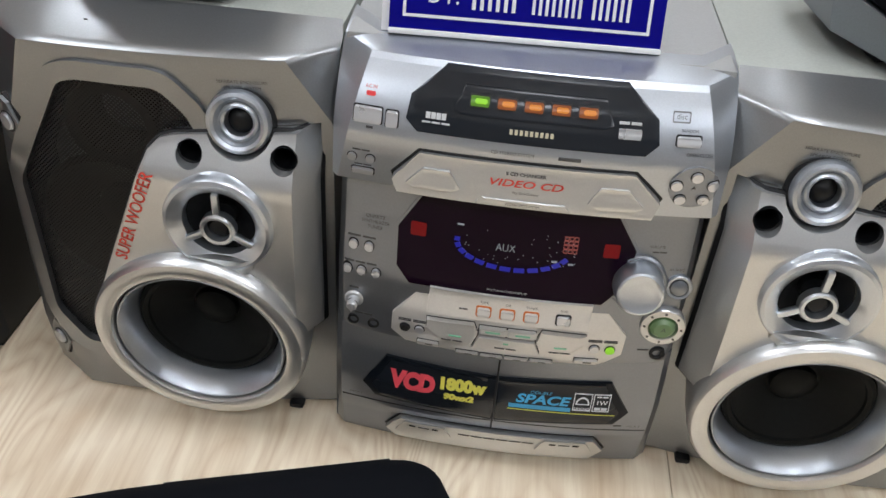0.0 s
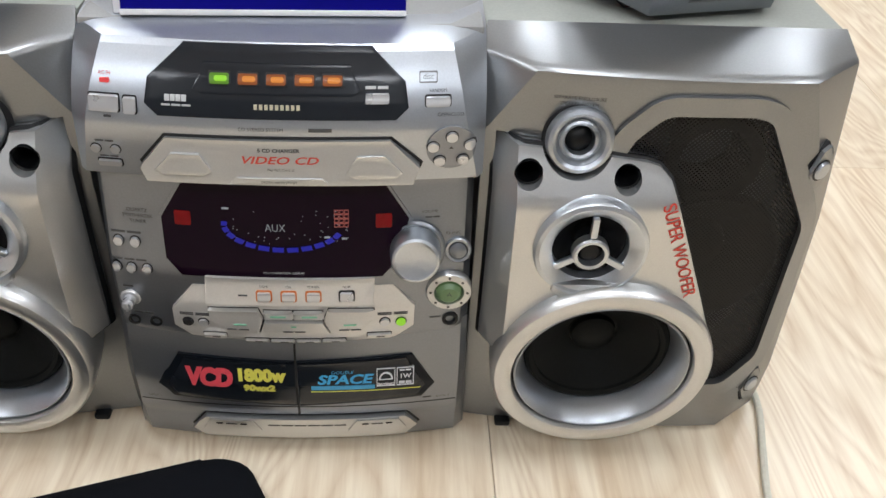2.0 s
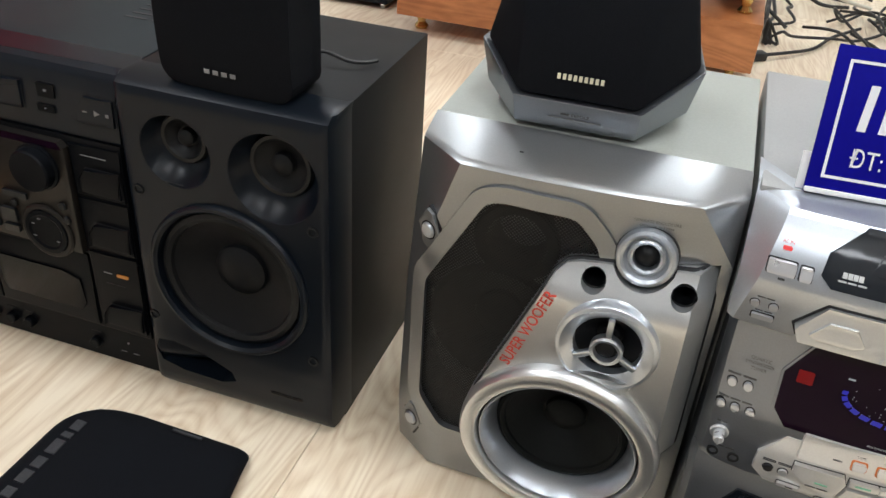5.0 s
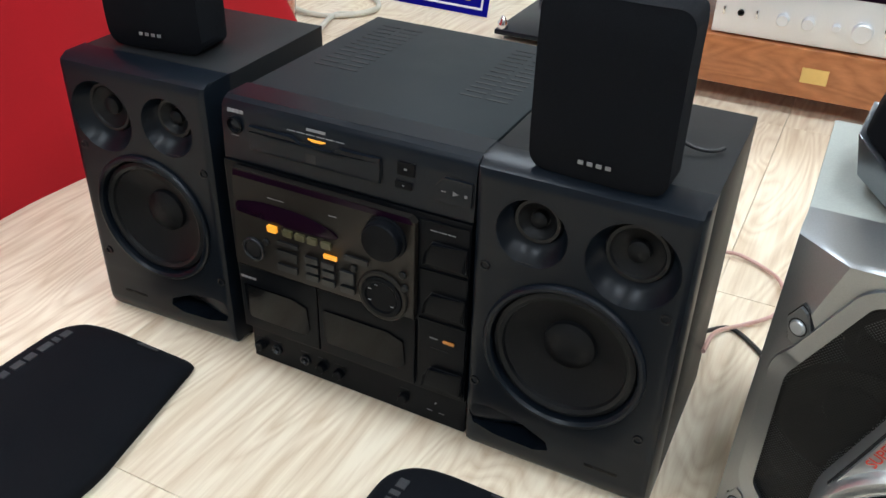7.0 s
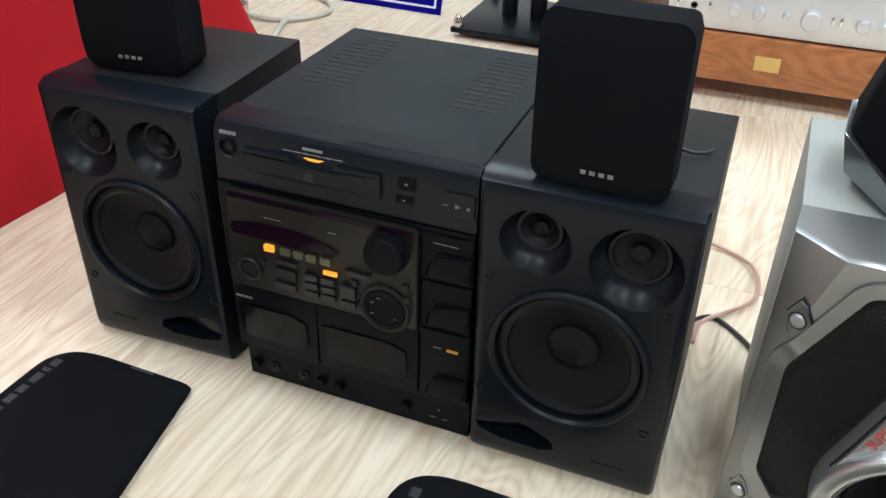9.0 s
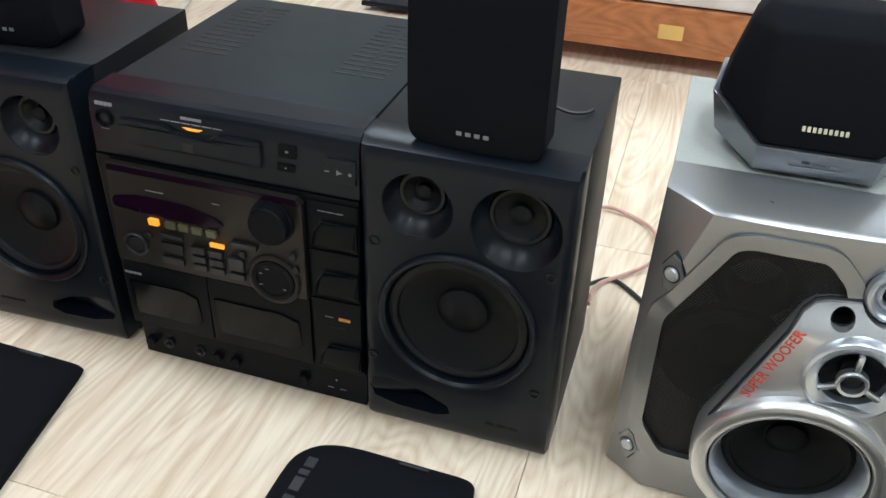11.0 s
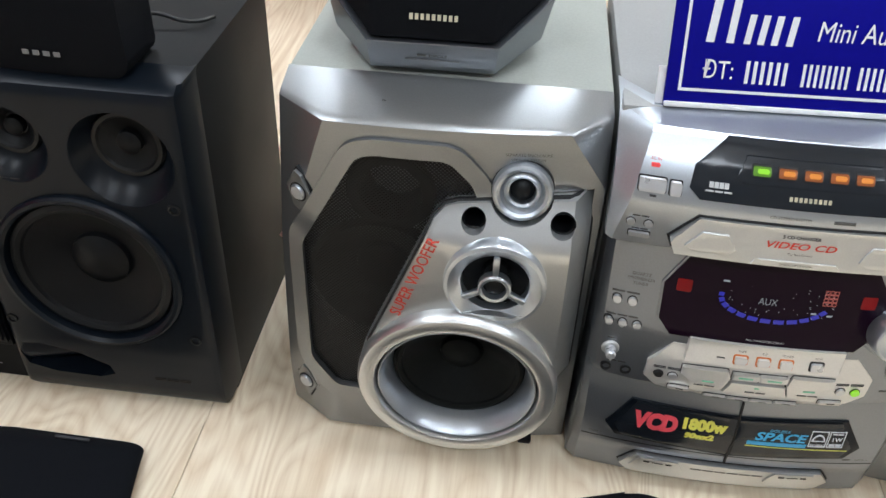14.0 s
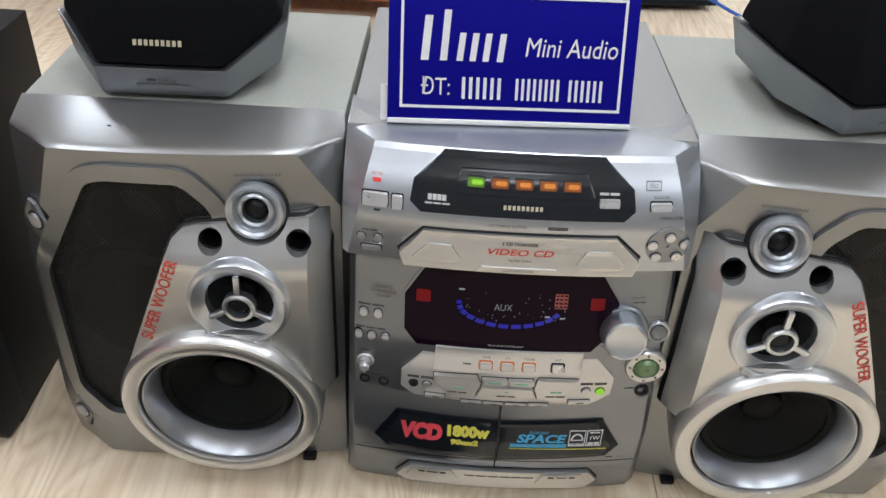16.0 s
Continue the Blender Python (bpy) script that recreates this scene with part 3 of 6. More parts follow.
    bars(-0.1000, 0.2812, 0.005, 0.002, ya, DARK_INK, top)
    bars(-0.1050, 0.2645, 0.012, 0.0016, ya, DARK_INK, top, 1, 2)
    bars(-0.1040, 0.2535, 0.012, 0.0014, ya, DARK_INK, top, 1, 2)
    lettering("RANDOM", 0.0024, 0.0950, 0.2982, ya, DARK_INK, top)
    lettering("OPEN/CLOSE", 0.0028, 0.1030, 0.2856, ya, DARK_INK, top)
    lettering("CD STEREO SYSTEM", 0.0030, -0.010, 0.2775, ya, DARK_INK, top)
    bars(0.0250, 0.2775, 0.016, 0.0034, ya, DARK_INK, top)
    part("disc_mark", frame_ring(rounded(0.0890, 0.3048, 0.011, 0.0056, 0.0005, 1), rounded(0.0890, 0.3048, 0.0098, 0.0044, 0.0004, 1), ya, 0.0005, 0), DIM_INK, top)
    lettering("disc", 0.0042, 0.0890, 0.3052, ya, DIM_INK, top)
    sel = part("disc_selector", plate(oval(0.1040, 0.2645, 0.031, 0.0300, 32), up(ya, 0.0014), 0.004, 0.0010, 16, 12), GREY_FACE, top, "round grey disc selector")
    for x, z in ((0.1041, 0.2728), (0.1155, 0.2668), (0.1115, 0.2560), (0.0970, 0.2556), (0.0928, 0.2660)):
        part("button_bezel", plate(oval(x, z, 0.0084, 0.0080), up(ya, 0.0017), 0.003, 0, 6, 3), HOLE, sel)
        part("button", plate(oval(x, z, 0.0070, 0.0066), up(ya, 0.0036), 0.004, 0.001, 6, 3), BUTTON, sel)
    part("eject_mark", plate([(0.1027, 0.2640), (0.1053, 0.2640), (0.1040, 0.2658)], up(ya, 0.0018), 0.001, 0, 2, 1), DARK_INK, sel)

    # champagne tray front
    tray = [(-0.0800, 0.2440), (0.0810, 0.2440), (0.0848, 0.2540), (0.0668, 0.2715), (-0.0672, 0.2710), (-0.0835, 0.2520)]
    part("tray_gap", plate(shrink(tray, -0.0018), up(ya, 0.0005), 0.01, 0, 30, 10), HOLE, top)
    pr = linear([(0.236, -0.0185), (0.2705, -0.0095)])
    yt = lambda x, z: pr(z) + bow(x) * 0.8
    tr = part("disc_tray", plate(tray, yt, 0.018, 0.0022, 30, 10, 3), CHAMPAGNE, top, "champagne silver tray front with red print")
    for s in (-1, 1):
        q = [(s * 0.0745, 0.2520), (s * 0.0700, 0.2485), (s * 0.0460, 0.2485), (s * 0.0400, 0.2520), (s * 0.0470, 0.2625), (s * 0.0640, 0.2625)]
        part("raised_panel", plate(q, up(yt, 0.0011), 0.002, 0.0011, 10, 4, 2), CHAMPAGNE, tr)
    part("raised_panel", plate([(-0.030, 0.2450), (0.030, 0.2450), (0.026, 0.2490), (-0.026, 0.2490)], up(yt, 0.0009), 0.002, 0.0008, 10, 2), CHAMPAGNE, tr)
    lettering("VIDEO CD", 0.0062, 0.0, 0.2595, yt, RED_INK, tr, 0, 1.62, 0.25, 0.0001)
    lettering("5 CD CHANGER", 0.0030, 0.0, 0.2655, yt, DARK_INK, tr, 0, 1.15, 0, 0.0001)
    lettering("Play Back Control", 0.0022, 0.001, 0.2540, yt, DARK_INK, tr)
    lettering("DIGITAL SERVO SYSTEM", 0.0020, 0.0, 0.2468, up(yt, 0.0009), DARK_INK, tr)

    # display
    disp = [(-0.0785, 0.1830), (-0.0690, 0.1715), (0.0620, 0.1725), (0.0745, 0.1860), (0.0790, 0.2120), (0.0630, 0.2365), (-0.0630, 0.2365), (-0.0790, 0.2110)]
    d = part("display", plate(disp, up(yb, 0.0022), 0.008, 0.0008, 24, 8), SMOKED, mid, "dark smoked multi-function display")
    yw = up(yb, 0.0022)
    part("display_rim", frame_ring(dense(shrink(disp, -0.0016)), dense(shrink(disp, -0.0016))[:0] or [(x * 0.978, 0.204 + (z - 0.204) * 0.962) for x, z in dense(shrink(disp, -0.0016))], yb, 0.0014, 0.0004), GREY_FACE, d)
    for s in (-1, 1):
        part("red_marker", plate(rounded(s * 0.0640 - 0.0012, 0.2115, 0.0105, 0.0095, 0.001, 2), up(yw, 0.0004), 0.001, 0, 4, 2), RED_LENS, d, "red translucent square")
    for i in range(12):
        a = radians(178 + 158 * i / 11)
        x, z = -0.0015 + 0.0375 * math.cos(a), 0.2085 + 0.0165 * math.sin(a)
        wdt = 0.0030 + 0.0042 * abs(math.sin(a))
        q = turn_bm(plate(rect(0, 0, wdt, 0.0036), 0.0, 0.0004), Matrix.Translation((x, yw(x, z) - 0.0006, z)) @ Matrix.Rotation(-(math.atan2(0.0185 * math.cos(a), -0.0375 * math.sin(a)) + math.pi if math.sin(a) > 0 else math.atan2(0.0185 * math.cos(a), -0.0375 * math.sin(a))), 4, "Y"))
        part("display_segment", q, SEG_BLUE, d)
    bm = bmesh.new()
    rng = random.Random(4)
    for i in range(70):
        x = rng.uniform(-0.036, 0.040)
        z = 0.2050 + rng.uniform(-0.009, 0.0145)
        if abs(x + 0.007) < 0.012 and z > 0.201 or i % 3 == 0 and x < 0.012:
            continue
        bm = merge(bm, plate(rect(x, z, 0.0005, 0.0005), yw(x, z) - 0.0006, 0.0003))
    part("display_dots", bm, SEG_WHITE, d)
    lettering("AUX", 0.0075, -0.0065, 0.2070, up(yw, 0.0003), SEG_WHITE, d, 0, 0.85, 0, -0.0001)
    bars(-0.0375, 0.2195, 0.005, 0.0016, up(yw, 0.0004), SEG_WHITE, d)
    bars(0.0265, 0.2010, 0.0042, 0.0018, up(yw, 0.0004), SEG_WHITE, d)
    bars(0.0375, 0.2000, 0.0036, 0.0016, up(yw, 0.0004), SEG_WHITE, d, 1, 3)
    bm = bmesh.new()
    for i in range(3):
        for k in range(4):
            x, z = 0.0325 + 0.0032 * i, 0.2180 - 0.0030 * k
            bm = merge(bm, frame_ring(rect(x, z, 0.0028, 0.0027), rect(x, z, 0.0021, 0.0020), yw, 0.0005, 0))
    part("display_grid", bm, SEG_RED, d)
    lettering("MULTI-FUNCTION DISPLAY", 0.0022, -0.002, 0.1760, up(yw, 0.0002), PALE_INK, d)

    # keys left of the display
    lettering("QUARTZ", 0.0034, -0.0950, 0.2130, yb, DARK_INK, mid)
    lettering("SYNTHESIZER", 0.0032, -0.0950, 0.2092, yb, DARK_INK, mid)
    lettering("TUNER", 0.0034, -0.0950, 0.2054, yb, DARK_INK, mid)
    for x, z in ((-0.1095, 0.1912), (-0.0985, 0.1912), (-0.1130, 0.1726), (-0.1030, 0.1726), (-0.0925, 0.1726)):
        part("button_bezel", plate(oval(x, z, 0.0074, 0.0078), up(yb, 0.0004), 0.003, 0, 6, 3), HOLE, mid)
        part("button", plate(oval(x, z, 0.0060, 0.0064), up(yb, 0.0024), 0.004, 0.0012, 6, 3), BUTTON, mid)
    bars(-0.104, 0.1972, 0.021, 0.0020, yb, DARK_INK, mid, 1, 2)
    bars(-0.104, 0.1782, 0.024, 0.0018, yb, DARK_INK, mid, 1, 3)
    bars(-0.108, 0.1568, 0.008, 0.0018, yb, DARK_INK, mid)
    bars(-0.101, 0.1345, 0.014, 0.0018, yb, DARK_INK, mid, 1, 2)
    part("microphone_knob", merge(lathe([(0.0068, 0), (0.0068, -0.001), (0.006, -0.002), (0.004, -0.0022), (0.0038, -0.0095), (0.003, -0.0105), (0, -0.0105)], -0.1080, 0.1470, yb(-0.108, 0.147), 28), box(-0.1088, -0.1072, yb(-0.108, 0.147) - 0.0115, yb(-0.108, 0.147) - 0.002, 0.1435, 0.1505, 0.0004)), BUTTON, mid, "small silver level knob")
    for x, z in ((-0.1085, 0.1275), (-0.0935, 0.1275)):
        y0 = yb(x, z)
        part("socket", lathe([(0.0042, 0.001), (0.0042, -0.0012), (0.0028, -0.0012), (0.0026, 0.0015), (0, 0.0015)], x, z, y0, 20), HOLE, mid)

    # volume knob, tone button, joystick and headphone socket
    yv = yb(0.084, 0.19)
    part("volume_ring", lathe([(0.0200, 0.002), (0.0200, -0.002), (0.0185, -0.0035), (0.017, -0.0035)], 0.0835, 0.1895, yv, 48, -14), GREY_FACE, mid)
    part("volume_knob", lathe([(0.0168, -0.002), (0.0168, -0.006), (0.0160, -0.0185), (0.0150, -0.0205), (0.0135, -0.0212), (0.0120, -0.0205), (0, -0.0200)], 0.0835, 0.1895, yv, 56, -14), BRIGHT, mid, "large silver volume knob")
    lettering("VOLUME", 0.0027, 0.0925, 0.2150, yb, DARK_INK, mid)
    bars(0.0945, 0.2110, 0.010, 0.0014, yb, DARK_INK, mid, 1, 2)
    part("tone_button", lathe([(0.0090, 0.001), (0.0090, -0.002), (0.0082, -0.003), (0.0066, -0.0025), (0.0062, -0.001)], 0.1120, 0.1870, yb(0.1120, 0.187), 36, -12), SILVER, mid)
    part("tone_button_cap", lathe([(0.0061, -0.0005), (0.0057, -0.0030), (0.003, -0.0042), (0, -0.0045)], 0.1120, 0.1870, yb(0.1120, 0.187), 30, -12), GREY_FACE, mid)
    lettering("3D AI EQ", 0.0026, 0.1085, 0.1992, yb, DARK_INK, mid)
    yj = yb(0.1070, 0.157)
    joy = part("joystick_ring", lathe([(0.0156, 0.002), (0.0156, -0.003), (0.0148, -0.0045), (0.0104, -0.0050), (0.0096, -0.0040), (0.0092, -0.001)], 0.1070, 0.1570, yj, 44), CHAMPAGNE, mid, "silver ring round a lit green joystick")
    part("joystick_cap", lathe([(0.0090, -0.001), (0.0084, -0.0050), (0.006, -0.0075), (0, -0.0085)], 0.1070, 0.1570, yj, 32), GREEN_LENS, joy, "lit green joystick cap")
    for a in range(0, 360, 45):
        x, z = 0.1070 + 0.0125 * math.cos(radians(a)), 0.1570 + 0.0125 * math.sin(radians(a))
        part("dot", lathe([(0.0009, -0.0040), (0.0009, -0.0052), (0, -0.0054)], x, z, yj, 10), DARK_INK, joy)
    lettering("A", 0.0050, 0.1070, 0.1585, yj - 0.0082, DARK_INK, joy)
    part("headphone_socket", lathe([(0.0056, 0.001), (0.0056, -0.0015), (0.0040, -0.0022), (0.0030, -0.001), (0.0028, 0.0015), (0, 0.0015)], 0.1090, 0.1300, yb(0.1090, 0.130), 24), HOLE, mid)
    bars(0.0985, 0.1325, 0.009, 0.0016, yb, DARK_INK, mid)

    # control panel that bulges forward
    pan = [(-0.0800, 0.1280), (-0.0700, 0.1180), (-0.0330, 0.1115), (0.0345, 0.1115), (0.0700, 0.1165), (0.0835, 0.1290), (0.0840, 0.1470), (0.0690, 0.1640), (-0.0640, 0.1630), (-0.0795, 0.1435)]
    p = part("control_panel", plate(pan, yc, 0.03, 0.0018, 32, 14, 3), KEY_SILVER, e, "bulging champagne silver control panel")
    part("source_strip", plate([(-0.0550, 0.1525), (0.0560, 0.1525), (0.0570, 0.1725), (-0.0540, 0.1725)], up(yc, 0.0045), 0.014, 0.0010, 16, 4), KEY_SILVER, p)
    ys = up(yc, 0.0045)
    for x, txt in ((-0.0160, "TAPE"), (0.0002, "CD"), (0.0165, "TUNER"), (0.0384, "AUX")):
        lit = txt != "AUX"
        part("source_button_rim", plate(rounded(x, 0.1600, 0.0108, 0.0082, 0.0015, 2), up(ys, 0.0004), 0.003, 0, 4, 3), ORANGE_RIM if lit else HOLE, p, "orange lit rim" if lit else "")
        part("source_button", plate(rounded(x, 0.1600, 0.0086, 0.0060, 0.0012, 2), up(ys, 0.0022), 0.004, 0.0007, 4, 3), BUTTON, p)
        lettering(txt, 0.0026, x, 0.1668, ys, DARK_INK, p)
    bars(-0.0300, 0.1600, 0.007, 0.0016, ys, DARK_INK, p)
    bars(-0.0080, 0.1505, 0.013, 0.0015, yc, DARK_INK, p, 1, 2)
    bars(0.0150, 0.1505, 0.013, 0.0015, yc, DARK_INK, p, 1, 2)
    keys = [[(-0.0545, 0.1392), (-0.0215, 0.1398), (-0.0185, 0.1345), (-0.0225, 0.1262), (-0.0450, 0.1275), (-0.0545, 0.1340)], [(0.0562, 0.1392), (0.0260, 0.1398), (0.0225, 0.1345), (0.0268, 0.1262), (0.0460, 0.1275), (0.0562, 0.1340)],
            [(-0.0175, 0.1388), (0.0012, 0.1388), (0.0012, 0.1347), (-0.0175, 0.1347)], [(0.0024, 0.1388), (0.0216, 0.1388), (0.0216, 0.1347), (0.0024, 0.1347)],
            [(-0.0175, 0.1336), (0.0216, 0.1336), (0.0258, 0.1262), (-0.0213, 0.1262)]]
    grow = lambda z: 0.1255 + (z - 0.1262) * 1.62
    for q in keys:
        q = [(a, grow(b)) for a, b in q]
        part("transport_key_gap", plate(shrink(q, -0.0006), up(yc, 0.0003), 0.004, 0, 8, 3), HOLE, p)
        part("transport_key", plate(q, up(yc, 0.0030), 0.006, 0.0012, 8, 4), KEY_SILVER, p)
    for x, z, ww in ((-0.034, 0.1320, 0.010), (0.040, 0.1320, 0.010), (0.002, 0.1312, 0.004), (-0.008, 0.1367, 0.012), (0.013, 0.1367, 0.012)):
        bars(x, grow(z), ww, 0.0020, up(yc, 0.0031), GREEN_INK, p)
    for x, z, ww in ((-0.036, 0.1290, 0.016), (0.040, 0.1290, 0.016), (0.002, 0.1280, 0.016)):
        bars(x, grow(z), ww, 0.0016, up(yc, 0.0031), DARK_INK, p, 1, 2)
    for x, z, m in ((-0.0700, 0.1330, HOLE), (-0.0595, 0.1330, BUTTON), (0.0637, 0.1345, BUTTON), (0.0748, 0.1340, LED_GREEN)):
        part("button_bezel", plate(oval(x, z, 0.0078, 0.0078), up(yc, 0.0004), 0.003, 0, 6, 3), HOLE, p)
        part("button", plate(oval(x, z, 0.0064, 0.0064), up(yc, 0.0022), 0.004, 0.0012, 6, 3), m, p, "lit green button" if m is LED_GREEN else "")
    bars(-0.0650, 0.1400, 0.021, 0.0026, yc, DARK_INK, p, 2, 2)
    bars(0.0690, 0.1415, 0.022, 0.0026, yc, DARK_INK, p, 2, 2)
    for x, z, ww in ((-0.0530, 0.1205, 0.0155), (0.0598, 0.1210, 0.0165), (-0.0245, 0.1156, 0.016), (-0.0070, 0.1150, 0.016), (0.0106, 0.1150, 0.016), (0.0284, 0.1158, 0.016)):
        part("deck_key_gap", plate(rounded(x, z, ww + 0.001, 0.0052, 0.0006, 1), up(yc, 0.0004), 0.003, 0, 4, 2), HOLE, p)
        part("deck_key", plate(rounded(x, z, ww, 0.0042, 0.0006, 1), up(yc, 0.0026), 0.004, 0.0006, 4, 2), KEY_SILVER, p)
        bars(x + 0.001, z, ww * 0.4, 0.0012, up(yc, 0.0027), DARK_INK, p)

    # cassette windows with stickers
    for s, lab in ((-1, "dark window with pink and yellow stickers"), (1, "dark window with blue and white stickers")):
        q = [(s * 0.0012, 0.0505), (s * 0.0910, 0.0560), (s * 0.1000, 0.0700), (s * 0.083, 0.0985), (s * 0.0012, 0.0950)]
        q2 = [(s * 0.0012, 0.0530), (s * 0.0870, 0.0585), (s * 0.0930, 0.0700), (s * 0.079, 0.0965), (s * 0.0012, 0.0930)]
        part("window_rim", plate(shrink(q, -0.0002), up(yd, 0.0012), 0.006, 0.001, 16, 8), BLACK, low)
        cw = part("cassette_window", plate(q2, up(yd, 0.0018), 0.006, 0.0006, 16, 8), SMOKED_BLUE, low, lab)
        yq = up(yd, 0.0019)
        if s < 0:
            lettering("VCD", 0.0215, -0.0625, 0.0790, yq, PINK_INK, cw, 0, 0.74, 0.12, 0.0016)
            lettering("1800w", 0.0142, -0.0255, 0.0830, yq, YELLOW_INK, cw, 0, 0.90, 0.0, 0.0010)
            lettering("90wx2", 0.0082, -0.0270, 0.0713, yq, YELLOW_INK, cw, 0, 1.0, 0.1, 0.0007)
        else:
            lettering("SPACE", 0.0112, 0.0345, 0.0795, yq, CYAN_INK, cw, 0, 1.22, 0.2, 0.0004)
            lettering("DOUBLE", 0.0038, 0.0330, 0.0860, yq, CYAN_INK, cw, 0, 1.1, 0.2)
            part("sticker_bar", plate(rect(0.0335, 0.0717, 0.046, 0.0040), up(yq, 0.0004), 0.0006, 0, 6, 1), CYAN_INK, cw)
            part("sticker_line", plate(rect(0.0500, 0.0677, 0.080, 0.0006), up(yq, 0.0004), 0.0006, 0, 6, 1), YELLOW_INK, cw)
            for x0, w0 in ((0.0645, 0.0135), (0.0785, 0.0125)):
                part("sticker_frame", frame_ring(rect(x0, 0.0800, w0, 0.0165), rect(x0, 0.0800, w0 - 0.0012, 0.0153), yq, 0.0005, 0), WHITE_INK, cw)
            lettering("SAVING", 0.0036, 0.0645, 0.0740, yq, WHITE_INK, cw, 0, 0.95, 0, 0.0001)
            part("sticker_arch", frame_ring([(0.0645 + 0.0052 * math.cos(radians(a)), 0.0780 + 0.0068 * math.sin(radians(a))) for a in range(0, 181, 20)], [(0.0645 + 0.0040 * math.cos(radians(a)), 0.0785 + 0.0052 * math.sin(radians(a))) for a in range(0, 181, 20)], yq, 0.0005, 0), WHITE_INK, cw)
            lettering("1W", 0.0056, 0.0785, 0.0805, yq, WHITE_INK, cw, 0, 1, 0, 0.0001)
            bars(0.0785, 0.0745, 0.010, 0.003, yq, WHITE_INK, cw, 2, 2)
            bars(0.0785, 0.0857, 0.009, 0.0016, yq, WHITE_INK, cw, 1, 2)
    part("door_gap", plate(rect(0.0, 0.0750, 0.0013, 0.068), up(yd, 0.0022), 0.003, 0, 2, 8), HOLE, low)
    lettering("DECK 1", 0.0030, -0.1060, 0.0535, yd, DARK_INK, low)
    lettering("DECK 2", 0.0030, 0.1070, 0.0535, yd, DARK_INK, low)
    bars(0.0950, 0.0535, 0.007, 0.002, yd, DARK_INK, low)
    part("lip_line", plate(rect(0, 0.0485, 0.234, 0.0009), up(yd, 0.0002), 0.002, 0, 24, 1), HOLE, low)
    foot = [(-0.074, 0.0105), (0.079, 0.0110), (0.0885, 0.0230), (0.0790, 0.0375), (-0.0700, 0.0370), (-0.0815, 0.0205)]
    part("foot_gap", plate(shrink(foot, -0.0016), up(yd, 0.0004), 0.01, 0, 24, 10), HOLE, low)
    ft = part("foot_panel", plate(foot, up(yd, 0.0045), 0.012, 0.0025, 24, 10, 3), CHAMPAGNE, low, "silver lower lip with eject grips")
    for s, x in ((-1, -0.0515), (1, 0.0580)):
        q = [(x - 0.022, 0.0220), (x - 0.014, 0.0135), (x + 0.016, 0.0135), (x + 0.022, 0.0220), (x + 0.016, 0.0345), (x - 0.015, 0.0345)]
        part("raised_panel", plate(q, up(yd, 0.0058), 0.003, 0.0012, 10, 6), CHAMPAGNE, ft)
        for k in (-1, 1):
            part("slot", plate(rounded(x + k * 0.009, 0.0300, 0.005, 0.0016, 0.0005, 1), up(yd, 0.0062), 0.002, 0, 3, 1), HOLE, ft)
        bars(x, 0.0300, 0.010, 0.0010, up(yd, 0.0060), DARK_INK, ft)
    bars(0.0050, 0.0280, 0.060, 0.0018, up(yd, 0.0045), DARK_INK, ft, 1, 6)
    return e


stereo()


